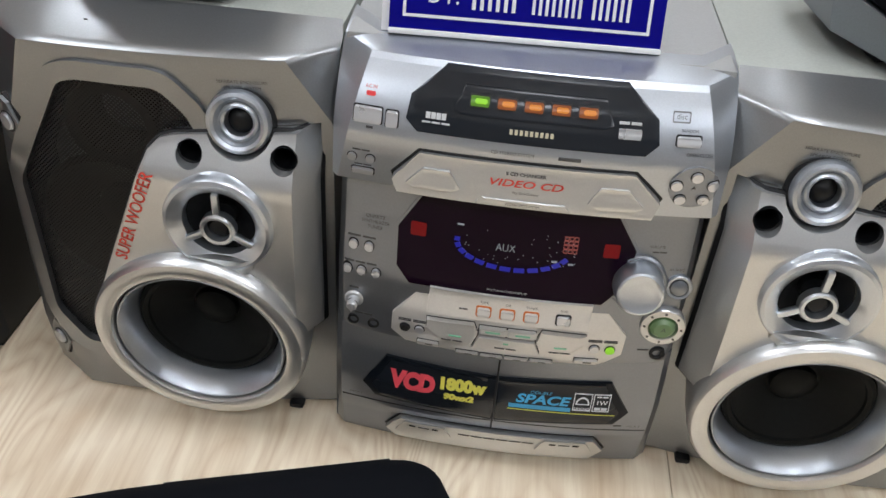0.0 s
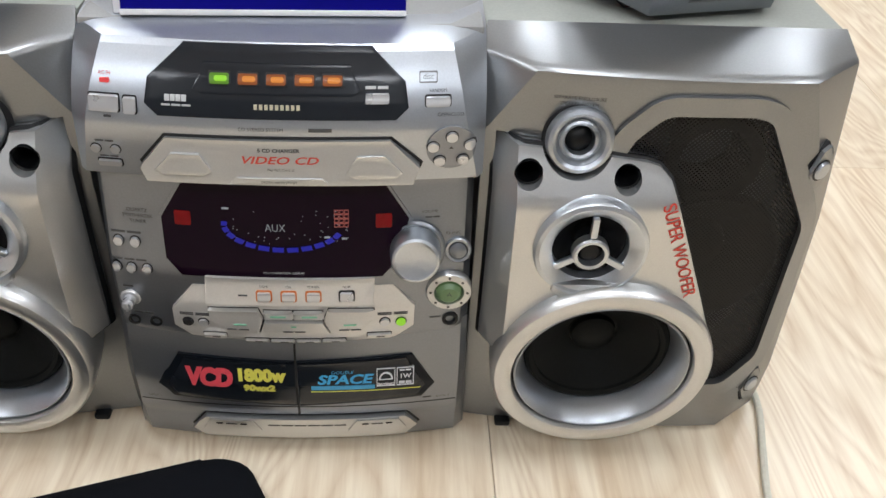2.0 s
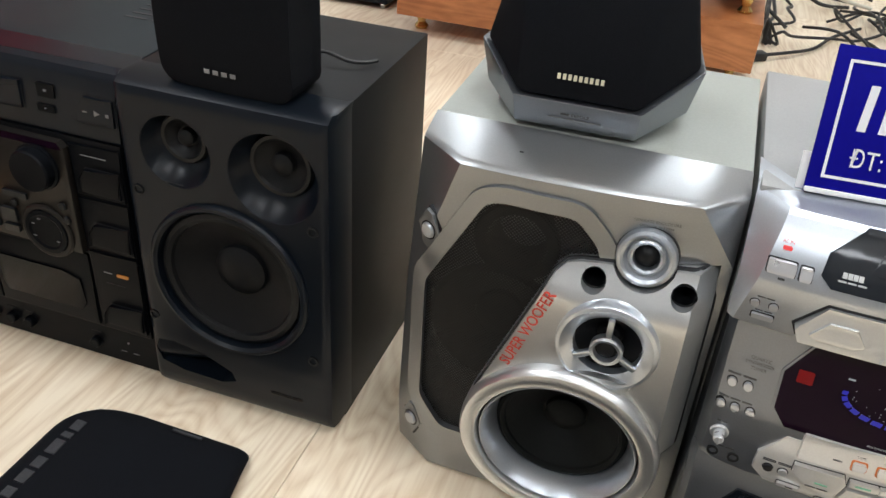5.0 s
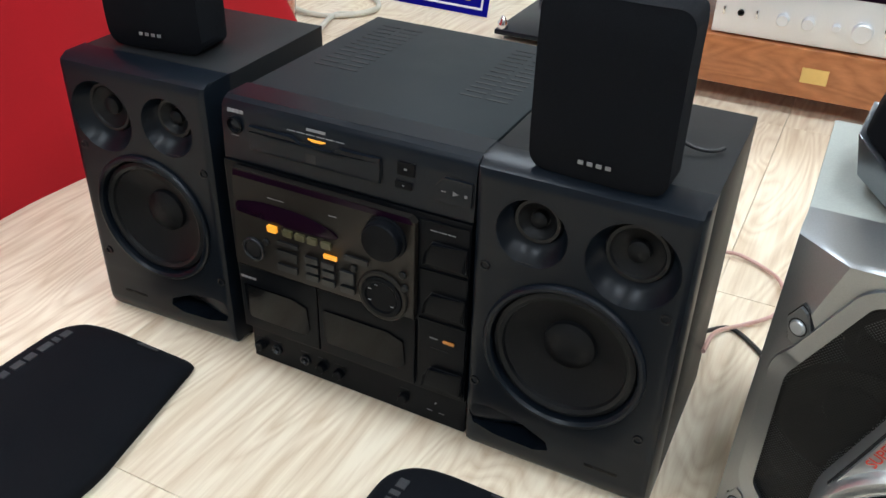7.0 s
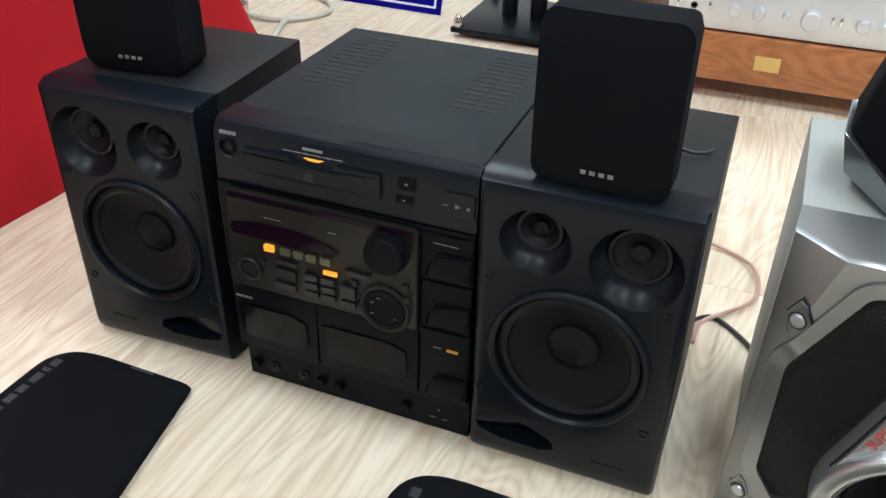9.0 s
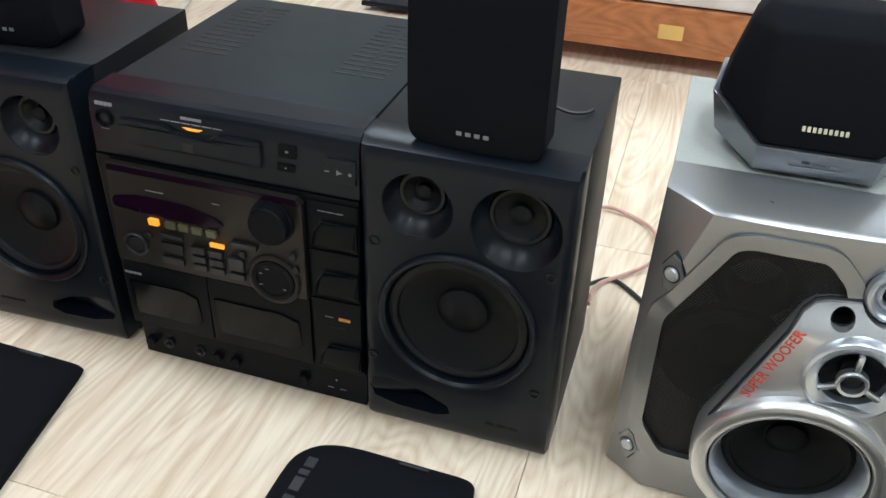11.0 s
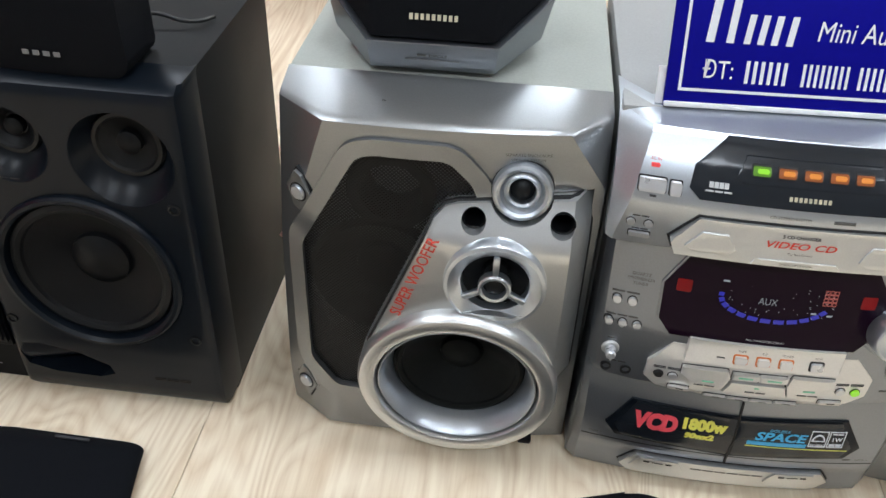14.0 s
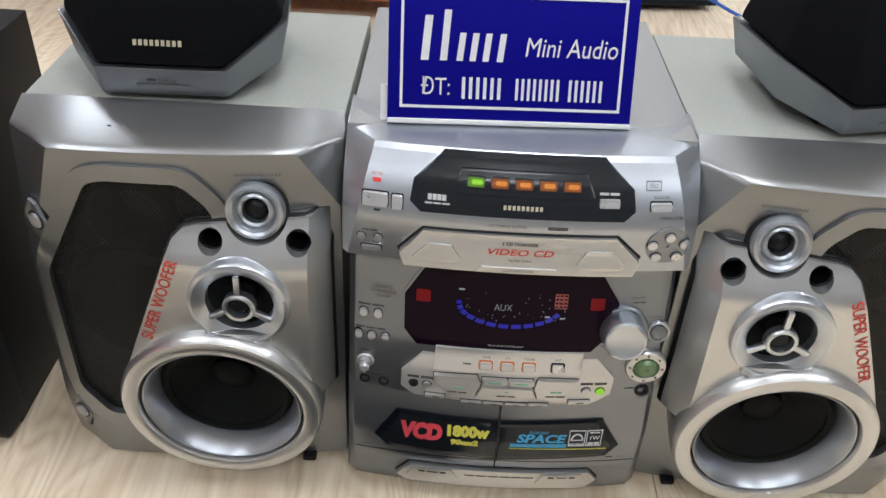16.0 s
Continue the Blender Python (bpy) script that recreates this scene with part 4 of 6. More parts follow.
# ---------------------------------------------------------------- silver speakers
def silver_speaker(x0, y0, s, label):
    """s: 1 where the drivers stand towards minus x, -1 mirrored."""
    e = thing("floor_speaker", x0, y0, 0, label, "speaker", "silver speakers beside the stereo")
    edge_u = linear([(0.0, 0.1255), (0.16, 0.1225), (0.306, 0.1185)])
    edge_y = linear([(0.0, 0.037), (0.05, 0.026), (0.20, 0.028), (0.3105, 0.042)])
    fold_u = linear([(0.0, 0.088), (0.05, 0.100), (0.10, 0.105), (0.20, 0.104), (0.25, 0.099), (0.3105, 0.080)])
    fold_i = linear([(0.0, -0.1175), (0.266, -0.1175), (0.3105, -0.088)])
    bowed = lambda u: 0.0095 + 0.60 * (u - 0.04) ** 2

    def pl(u, z):
        """Depth of the moulded front: gently bowed, with cut-off corners that widen to the top."""
        f, i, e = fold_u(z), fold_i(z), edge_u(z)
        if u > f:
            return bowed(f) + (min(u, e) - f) / (e - f) * (edge_y(z) - bowed(f))
        return bowed(i) + (i - u) * 0.95 if u < i else bowed(u)
    yf = lambda x, z: pl(s * x, z)
    M = lambda pts: [(s * a, b) for a, b in pts]
    up = lambda f, d: (lambda x, z: f(x, z) - d)

    part("cabinet", box(-0.1172, 0.1172, 0.064, 0.257, 0.0, 0.3195, 0.0012), VINYL, e, "grey-green vinyl covered cabinet")
    # moulded front frame: faceted plan, with a sloping top
    bm = bmesh.new()
    def columns(z):
        i, f = fold_i(z), fold_u(z)
        return [-0.118, (i - 0.118) / 2, i] + [i + (f - i) * k / 10 for k in range(1, 11)] + [(f + edge_u(z)) / 2, edge_u(z)]
    rows = []
    for z, back in ((0.0, 0.004), (0.004, 0.0), (0.03, 0.0), (0.06, 0.0), (0.10, 0.0), (0.15, 0.0), (0.20, 0.0), (0.25, 0.0), (0.266, 0.0), (0.28, 0.0), (0.295, 0.0), (0.3070, 0.0), (0.3095, 0.0004), (0.3108, 0.0022), (0.3125, 0.007)):
        rows.append([bm.verts.new((s * u, pl(u, z) + back, z)) for u in columns(z)])
    us = columns(0.3105)
    rows.append([bm.verts.new((s * u * 0.985, 0.066, 0.3215)) for u in us])
    rows.append([bm.verts.new((s * u * 0.985, 0.068, 0.0)) for u in us])
    rows.append(rows[0])
    for a, b in zip(rows, rows[1:]):
        for i in range(len(us) - 1):
            bm.faces.new((a[i], a[i + 1], b[i + 1], b[i]))
    for k in (0, -1):
        bm.faces.new([r[k] for r in rows[:-1]])
    fr = part("front_frame", bm, FRAME_SILVER, e, "moulded grey-silver front frame", 10)
    grille = [(-0.045, 0.200), (-0.026, 0.2680), (-0.008, 0.2875), (0.046, 0.2885), (0.0580, 0.2850), (0.1010, 0.2050), (0.1005, 0.085), (0.0800, 0.0550), (0.0, 0.0545), (-0.045, 0.12)]
    grille = round_off(grille, 0.007)
    circle = lambda cx, cz, r, n=36: [(cx + r * math.cos(2 * math.pi * i / n), cz + r * math.sin(2 * math.pi * i / n)) for i in range(n)]
    cut(fr, plug(M(grille), -0.05, 0.060))
    cut(fr, plug(M(circle(-0.0595, 0.2690, 0.0205)), -0.05, 0.045))
    cut(fr, plug(M(circle(-0.0235, 0.0935, 0.0745, 60)), -0.05, 0.056))
    cut(fr, plug(M([(0.012, 0.17), (0.0020, 0.2470), (-0.006, 0.2555), (-0.016, 0.2578), (-0.1100, 0.2668), (-0.1100, 0.17)]), -0.05, 0.050))
    gr = part("grille", plate(M(grille), up(yf, -0.003), 0.0008, 0, 40, 2), GRILLE, e, "black perforated side grille")
    part("side_woofer", lathe([(0.056, 0.018), (0.052, 0.012), (0.047, 0.016), (0.022, 0.034), (0.02, 0.030), (0, 0.026)], s * 0.045, 0.165, 0.010, 40), CONE, gr, "dark cone behind the grille")
    part("side_port", lathe([(0.034, 0.016), (0.032, 0.012), (0.024, 0.014), (0.022, 0.05)], s * 0.036, 0.245, 0.012, 32), CONE, gr)
    outer = M(shrink(grille, -0.0125))
    inner = M(shrink(grille, 0.0004))
    def pairs(o, i):
        ro, ri = [], []
        for k in range(len(o)):
            a, b, c, d = o[k], o[(k + 1) % len(o)], i[k], i[(k + 1) % len(i)]
            n = max(1, int(math.dist(a, b) / 0.006))
            for t in range(n):
                f = t / n
                ro.append((a[0] + (b[0] - a[0]) * f, a[1] + (b[1] - a[1]) * f))
                ri.append((c[0] + (d[0] - c[0]) * f, c[1] + (d[1] - c[1]) * f))
        return ro, ri
    ro, ri = pairs(outer, inner)
    gs = part("grille_surround", frame_ring(ro, ri, yf, 0.0034, 0.0010), FRAME_SILVER, e)
    for o in (gs, gr):
        cut(o, plug(M(circle(-0.0235, 0.0935, 0.0755, 60)), -0.05, 0.05))
        cut(o, plug(M([(-0.112, 0.17), (0.012, 0.17), (-0.012, 0.2530), (-0.112, 0.2610)]), -0.05, 0.04))
        cut(o, plug(M(circle(-0.0595, 0.2690, 0.0222, 44)), -0.05, 0.05))

    # driver panel
    pz = linear([(0.08, -0.0140), (0.16, -0.0140), (0.2310, -0.0110), (0.2350, -0.0090), (0.268, 0.0110)])
    fold = lambda u: max(0, -0.0970 - u) * 1.7
    yp = lambda x, z: pz(z) + fold(s * x)
    out = [(-0.1115, 0.105), (-0.1105, 0.2660), (-0.016, 0.2570), (-0.007, 0.2545), (0.0005, 0.2470), (0.0470, 0.130), (0.047, 0.105)]
    pn = part("driver_panel", plate(M(out), yp, 0.030, 0.0018, 44, 26, 3), CHAMPAGNE, e, "pale silver driver panel with red print")
    go, gi = pairs(M(shrink(out, -0.0016)), M(shrink(out, 0.004)))
    pg = part("panel_gap", frame_ring(go, gi, up(yp, -0.0030), 0.0005, 0), HOLE, pn, "dark gap round the panel")
    cut(pg, plug(M(circle(-0.0235, 0.0935, 0.0755, 44)), -0.08, 0.06))
    cut(pg, plug(M(circle(-0.0595, 0.2690, 0.0215, 44)), -0.08, 0.06))
    for cx, cz, r in ((-0.0900, 0.2490, 0.0088), (-0.0275, 0.2470, 0.0088), (-0.0465, 0.2015, 0.030), (-0.0595, 0.2690, 0.0232), (-0.0235, 0.0935, 0.0750)):
        cut(pn, plug(M(circle(cx, cz, r, 44)), -0.08, 0.06))
    for u, z in ((-0.0900, 0.2490), (-0.0275, 0.2470)):
        part("port", lathe([(0.0092, 0.004), (0.0078, 0.006), (0.0072, 0.036), (0, 0.036)], s * u, z, -0.003, 28), RUBBER, pn, "dark round port")
    # tweeter
    tx, tz, ty = s * -0.0595, 0.2690, 0.0085
    tw = part("tweeter", lathe([(0.0212, 0.0030), (0.0216, 0.0010), (0.0213, -0.0020), (0.0202, -0.0044), (0.0180, -0.0052), (0.0158, -0.0038), (0.0146, -0.0008), (0.0134, 0.0004), (0.0126, -0.0012), (0.0112, -0.0020), (0.0096, -0.0008), (0.0088, 0.006)], tx, tz, ty, 56, -12), SILVER, e, "ringed silver tweeter")
    part("tweeter_gap", lathe([(0.0226, 0.014), (0.0218, 0.0024), (0.0206, 0.0020)], tx, tz, ty, 48, -12), HOLE, tw)
    part("tweeter_dome", lathe([(0.0092, 0.006), (0.0075, 0.004), (0.0045, 0.0012), (0, 0.0002)], tx, tz, ty, 30, -12), RUBBER, tw)
    # midrange with a three-armed guard
    mx, mz, my = s * -0.0465, 0.2015, -0.0120
    md = part("midrange", lathe([(0.0376, 0.006), (0.0376, -0.0030), (0.0365, -0.0054), (0.0340, -0.0064), (0.0290, -0.0040), (0.0252, -0.0010), (0.0242, 0.0120)], mx, mz, my, 64), BRIGHT, e, "silver-rimmed midrange driver")
    part("midrange_cone", lathe([(0.0250, 0.006), (0.0236, 0.006), (0.0100, 0.016), (0.0080, 0.012), (0, 0.010)], mx, mz, my, 40), CONE, md)
    part("guard_ring", lathe([(0.0122, 0.002), (0.0122, -0.004), (0.0110, -0.0056), (0.0088, -0.005), (0.0085, 0.004)], mx, mz - 0.003, my, 36), BRIGHT, md)
    part("guard_cap", lathe([(0.0086, 0.0010), (0.006, -0.0015), (0, -0.0025)], mx, mz - 0.003, my, 26), RUBBER, md)
    for a in (90, 210, 330):
        arm = box(-0.0024, 0.0024, -0.0045, 0.0, 0.0105, 0.0262, 0.0012)
        part("guard_arm", turn_bm(arm, Matrix.Translation((mx, my, mz - 0.001)) @ Matrix.Rotation(radians(a - 90), 4, "Y")), BRIGHT, md)
    # woofer in a broad silver ring, leaning slightly
    wx, wz, wy = s * -0.0235, 0.0935, -0.0155
    wf = part("woofer", lathe([(0.0765, 0.045), (0.0795, 0.020), (0.0802, 0.004), (0.0796, -0.0016), (0.0776, -0.0046), (0.0738, -0.0058), (0.0690, -0.0056), (0.0662, -0.0042), (0.0650, -0.0015), (0.0648, 0.0060)], wx, wz, wy, 96, 4), CHAMPAGNE, e, "large woofer in a broad silver ring")
    part("woofer_gap", lathe([(0.0652, 0.0040), (0.0622, 0.0042)], wx, wz, wy, 80, 4), HOLE, wf)
    part("woofer_bowl", lathe([(0.0634, 0.0060), (0.0634, -0.0010), (0.0626, -0.0018), (0.0614, -0.0008), (0.0562, 0.0130), (0.0536, 0.0225)], wx, wz, wy, 96, 4), SILVER, wf, "inner grey metal bowl")
    part("woofer_surround", lathe([(0.0542, 0.0210), (0.0528, 0.0180), (0.0500, 0.0168), (0.0470, 0.0185), (0.0460, 0.0215)], wx, wz, wy, 80, 4), DULL_CONE, wf)
    part("woofer_cone", lathe([(0.0466, 0.0205), (0.0405, 0.0250), (0.0190, 0.0390), (0.0175, 0.0390), (0.0165, 0.0350), (0.0110, 0.0315), (0, 0.0300)], wx, wz, wy, 72, 4), DULL_CONE, wf)
    part("woofer_collar", plate(M([(-0.0690, 0.168), (-0.062, 0.1620), (-0.032, 0.1620), (-0.024, 0.168), (-0.024, 0.176), (-0.0690, 0.176)]), -0.0175, 0.02, 0.002), CHAMPAGNE, wf)
    for u in (-0.085, 0.03):
        part("foot", box(s * u - 0.006, s * u + 0.006, 0.012, 0.03, 0.0, 0.006, 0.002), RUBBER, e)
    part("foot", box(-0.06, 0.06, 0.2, 0.24, -0.0, 0.004), RUBBER, e)
    # latches at the outer edge
    for u, z in ((0.1010, 0.2480), (0.1080, 0.0480)):
        yy = yf(s * u, z) - 0.0006
        fold_m = Matrix.Translation((s * u, yy, z)) @ Matrix.Rotation(s * radians(28), 4, "Z")
        hexagon = [(a * s, b) for a, b in ((-0.0110, -0.001), (-0.002, -0.0180), (0.0060, -0.0140), (0.0100, 0.004), (0.002, 0.0180), (-0.0040, 0.0150))]
        lt = part("latch", turn_bm(plate(hexagon, -0.0008, 0.009, 0.0010), fold_m), FRAME_SILVER, e)
        part("latch_gap", turn_bm(plate(shrink(hexagon, -0.0013), 0.0012, 0.007), fold_m), HOLE, lt)
        part("latch_recess", turn_bm(lathe([(0.0078, -0.0010), (0.0066, -0.0011)], 0, 0, 0, 28), fold_m), HOLE, lt)
        part("latch_pin", turn_bm(lathe([(0.0064, 0.001), (0.0064, -0.0018), (0.0052, -0.0030), (0, -0.0034)], 0, 0, 0, 28), fold_m), SILVER, lt)
    # print
    if s > 0:
        lettering("SUPER WOOFER", 0.0125, 0.0125, 0.1985, yp, RED_INK, pn, -69, 0.84, 0, 0.00015)
    else:
        lettering("SUPER WOOFER", 0.0125, -0.0125, 0.1985, yp, RED_INK, pn, 69, 0.84, 0, 0.00015)
    lettering("SEPARATE ENCLOSURE", 0.0031, s * -0.0615, 0.2940, yf, DARK_INK, fr)
    lettering("SPEAKER SYSTEM", 0.0031, s * -0.0615, 0.2900, yf, DARK_INK, fr)
    if s < 0:
        part("scratch", tube([(-0.042, 0.028, 0.3197), (-0.0395, 0.0275, 0.3199)], 0.0005, 5), DARK_INK, fr)
    return e


silver_speaker(0.353, 0.594, 1, "silver speaker with ringed drivers and black side grille")
silver_speaker(-0.136, 0.60, -1, "silver speaker beside the black speaker, small scratch on top")


# ---------------------------------------------------------------- black stereo
def black_stereo():
    e = thing("stereo_system", -0.643, 0.61, 0, "black stereo with cassette decks and amber lamps on the floor", "stereo")
    W = 0.134
    part("casing", merge(box(-W + 0.001, W - 0.001, 0.02, 0.298, 0.004, 0.3185, 0.0015), box(-0.11, 0.11, 0.03, 0.28, 0, 0.005)), SONY_TOP, e, "charcoal painted steel casing")
    for x0 in (-0.098, -0.070, 0.070, 0.098):
        for k in range(13):
            part("vent_slot", box(x0 - 0.0115, x0 + 0.0115, 0.128 + 0.0118 * k, 0.1318 + 0.0118 * k, 0.3180, 0.3189), HOLE, e)
    # disc section with a rolled upper edge
    pt = linear([(0.258, 0.004), (0.300, 0.006), (0.312, 0.0085), (0.317, 0.012), (0.3192, 0.0165), (0.3195, 0.019)])
    yt = lambda x, z: pt(z)
    top = part("disc_fascia", plate(rect(0, 0.2888, 2 * W, 0.0615), yt, 0.03, 0.001, 2, 24), BLACK, e, "black disc player fascia")
    up = lambda f, d: (lambda x, z: f(x, z) - d)
    bars(-0.1180, 0.3080, 0.019, 0.0055, yt, DIM_INK, top, 1, 4, "emblem")
    bars(-0.0270, 0.3075, 0.024, 0.0040, yt, DIM_INK, top)
    bars(-0.0270, 0.3030, 0.064, 0.0013, yt, DIM_INK, top, 1, 6)
    part("jack_rim", lathe([(0.0088, 0.001), (0.0088, -0.0018), (0.0074, -0.0026), (0.0062, -0.0012), (0.0058, 0.001), (0, 0.001)], -0.1185, 0.2945, 0.0055, 28), DECK_BLACK, top, "round headphone jack")
    part("jack_hole", lathe([(0.0050, 0.0006), (0.0036, -0.0006), (0, -0.0012)], -0.1185, 0.2945, 0.0055, 20), KEY_GREY, top)
    bars(-0.1190, 0.2840, 0.010, 0.0012, yt, DIM_INK, top)
    trc = [(-0.1000, 0.2745), (0.0420, 0.2745), (0.0420, 0.2932), (-0.1000, 0.2932)]
    part("tray_gap", plate(shrink(trc, -0.0014), up(yt, 0.0003), 0.004, 0, 4, 3), HOLE, top)
    ty = part("disc_tray", plate(trc, up(yt, 0.0035), 0.006, 0.0008, 4, 4), BLACK, top, "closed black disc tray")
    for q in ([(-0.1000, 0.2933), (-0.0430, 0.2933), (-0.0520, 0.2985), (-0.1000, 0.2985)], [(-0.0080, 0.2933), (0.0420, 0.2933), (0.0420, 0.2985), (0.0010, 0.2985)]):
        part("tray_lip", plate(q, up(yt, 0.0036), 0.006, 0.0008, 4, 2), BLACK, ty)
    part("disc_mark", plate(rect(-0.0300, 0.2815, 0.011, 0.009), up(yt, 0.0038), 0.001, 0, 2, 2), KEY_GREY, ty)
    part("tray_lamp", plate([(-0.0350, 0.2995), (-0.0150, 0.2995), (-0.0200, 0.2975), (-0.0300, 0.2975)], up(yt, 0.0012), 0.002, 0, 4, 1), LED_AMBER, top, "lit amber lamp")
    for x, z, w, h in ((0.0680, 0.2945, 0.0170, 0.0125), (0.0660, 0.2785, 0.0170, 0.0070)):
        part("button_gap", plate(rounded(x, z, w + 0.0014, h + 0.0014, 0.001, 2), up(yt, 0.0002), 0.002, 0, 4, 2), HOLE, top)
        part("button", plate(rounded(x, z, w, h, 0.001, 2), up(yt, 0.0018), 0.004, 0.0008, 4, 2), DECK_BLACK, top)
    bars(0.0680, 0.2945, 0.003, 0.003, up(yt, 0.0019), DIM_INK, top, 1, 2)
    bars(0.0660, 0.2785, 0.002, 0.0018, up(yt, 0.0019), DIM_INK, top)
    pk = [(0.0970, 0.2735), (0.1325, 0.2735), (0.1325, 0.2965), (0.1060, 0.2965), (0.0980, 0.2870)]
    part("button_gap", plate(shrink(pk, -0.0010), up(yt, 0.0002), 0.002, 0, 6, 2), HOLE, top)
    part("play_button", plate(pk, up(yt, 0.0030), 0.005, 0.0022, 6, 4, 3), BLACK, top)
    part("play_mark", plate([(0.1150, 0.2815), (0.1205, 0.2840), (0.1150, 0.2865)], up(yt, 0.0032), 0.0005, 0, 3, 1), DIM_INK, top)
    bars(0.1275, 0.2840, 0.003, 0.0045, up(yt, 0.0031), DIM_INK, top, 1, 2)
    bars(0.1060, 0.2840, 0.005, 0.0016, up(yt, 0.0031), DIM_INK, top)

    # tuner section
    mid = part("tuner_fascia", plate(rect(0, 0.1975, 2 * W, 0.119), 0.002, 0.03, 0.001), DECK_BLACK, e, "black tuner fascia")
    low = part("cassette_fascia", plate(rect(0, 0.0945, 2 * W, 0.085), 0.004, 0.03, 0.001), DECK_BLACK, e, "black double cassette fascia")
    foot = part("foot_fascia", plate(rect(0, 0.0275, 2 * W - 0.004, 0.047), 0.012, 0.03, 0.0015), DECK_BLACK, e, "black socket strip")
    yp = -0.005
    panel = [(-0.1270, 0.1420), (-0.1190, 0.2540), (0.0770, 0.2530), (0.0825, 0.2480), (0.0815, 0.1420)]
    pn = part("bronze_panel", plate(panel, yp, 0.008, 0.0014), BROWN_FACE, mid, "dark bronze control panel")
    part("panel_step", plate([(-0.1185, 0.2525), (0.0765, 0.2520), (0.0810, 0.2460), (-0.1190, 0.2460)], yp - 0.0004, 0.002, 0.0004), SMOKED, pn)
    disp = round_off([(-0.1200, 0.2060), (-0.1190, 0.2180), (-0.090, 0.2240), (-0.040, 0.2235), (-0.006, 0.2150), (0.002, 0.2085), (-0.012, 0.2040), (-0.06, 0.2035)], 0.012)
    part("display", plate(disp, yp - 0.0008, 0.004, 0.0004), SMOKED, pn, "dark oval display")
    bars(-0.0700, 0.2310, 0.020, 0.0016, yp, DIM_INK, pn, 1, 3)
    bars(-0.0050, 0.2310, 0.010, 0.0012, yp, DIM_INK, pn)
    for x, m in ((-0.0762, LED_AMBER), (-0.0580, LED_DIM), (-0.0434, LED_DIM), (-0.0292, LED_DIM), (-0.0132, LED_DIM)):
        part("source_lamp", plate(rounded(x, 0.1972, 0.0108, 0.0075, 0.0012, 2), yp - 0.003, 0.004, 0.0008), m, pn, "lit amber key" if m is LED_AMBER else "")
    part("preset_lamp", plate(rounded(-0.0094, 0.1845, 0.0150, 0.0048, 0.0008, 2), yp - 0.002, 0.003, 0.0005), LED_AMBER, pn, "lit amber lamp")
    rg = part("power_ring", lathe([(0.0135, 0.001), (0.0135, -0.0026), (0.0125, -0.0036), (0.0105, -0.0034), (0.0096, -0.001)], -0.1020, 0.1660, yp, 36), KEY_GREY, pn, "ringed power button")
    part("power_button", lathe([(0.0095, -0.0005), (0.0088, -0.0022), (0, -0.0028)], -0.1020, 0.1660, yp, 28), RUBBER, rg)
    for x, z, w, h in ((-0.0590, 0.1835, 0.0240, 0.0050), (-0.0605, 0.1700, 0.0240, 0.0110), (-0.0615, 0.1545, 0.0240, 0.0080), (0.0200, 0.1905, 0.0260, 0.0060)):
        part("key_strip", plate(rounded(x, z, w, h, 0.0010, 2), yp - 0.0022, 0.004, 0.0008), KEY_GREY if h < 0.01 else RUBBER, pn)
    for i in range(2):
        for k in range(3):
            part("preset_key", plate(rounded(-0.0310 + 0.0190 * i, 0.1745 - 0.0100 * k, 0.0150, 0.0072, 0.0012, 2), yp - 0.0034, 0.005, 0.0012), KEY_GREY, pn)
    for z, h in ((0.1680, 0.0140), (0.1535, 0.0075)):
        part("preset_key", plate(rounded(0.0095, z, 0.0160, h, 0.0012, 2), yp - 0.0034, 0.005, 0.0012), KEY_GREY, pn)
    part("volume_knob", lathe([(0.0222, 0.001), (0.0218, -0.0025), (0.0200, -0.0030), (0.0196, -0.0110), (0.0184, -0.0126), (0.0150, -0.0130), (0, -0.0124)], 0.0520, 0.2250, yp, 52), DECK_BLACK, pn, "round black volume knob")
    part("jog_bezel", lathe([(0.0275, 0.004), (0.0275, -0.001), (0.0258, -0.0022), (0.0228, -0.0022)], 0.0480, 0.1585, yp, 52), BROWN_FACE, pn)
    jg = part("jog_dial", lathe([(0.0225, -0.001), (0.0218, -0.0034), (0.018, -0.0036), (0.0160, -0.0022), (0, -0.0018)], 0.0480, 0.1585, yp, 52), DECK_BLACK, pn, "round black control dial")
    for a in (110, 150, 205, 330):
        bars(0.0480 + 0.014 * math.cos(radians(a)), 0.1585 + 0.014 * math.sin(radians(a)), 0.004, 0.0012, yp - 0.0036, DIM_INK, jg)
    for x, z in ((0.0165, 0.1800), (0.0700, 0.1895), (0.0720, 0.1755), (-0.0860, 0.1790)):
        part("small_button", lathe([(0.0040, 0.001), (0.0040, -0.0014), (0.003, -0.0022), (0, -0.0024)], x, z, yp, 18), RUBBER, pn)
    # deck keys at the side
    for z0, z1 in ((0.2035, 0.2520), (0.1480, 0.1995), (0.0590, 0.1430)):
        part("side_panel", plate(rect(0.1085, (z0 + z1) / 2, 0.0490, z1 - z0), 0.0, 0.006, 0.0012), DECK_BLACK, mid if z0 > 0.14 else low)
        zc = z0 + 0.0165
        q = [(0.0900, zc - 0.012), (0.1310, zc - 0.012), (0.1310, zc + 0.0115), (0.0985, zc + 0.0115), (0.0925, zc + 0.002)]
        part("side_key_gap", plate(shrink(q, -0.0010), -0.0004, 0.002), HOLE, mid if z0 > 0.14 else low)
        part("side_key", plate(q, -0.0030, 0.005, 0.0022), DECK_BLACK, mid if z0 > 0.14 else low)
    bars(0.1080, 0.2435, 0.026, 0.0014, 0.0, DIM_INK, mid, 1, 3)
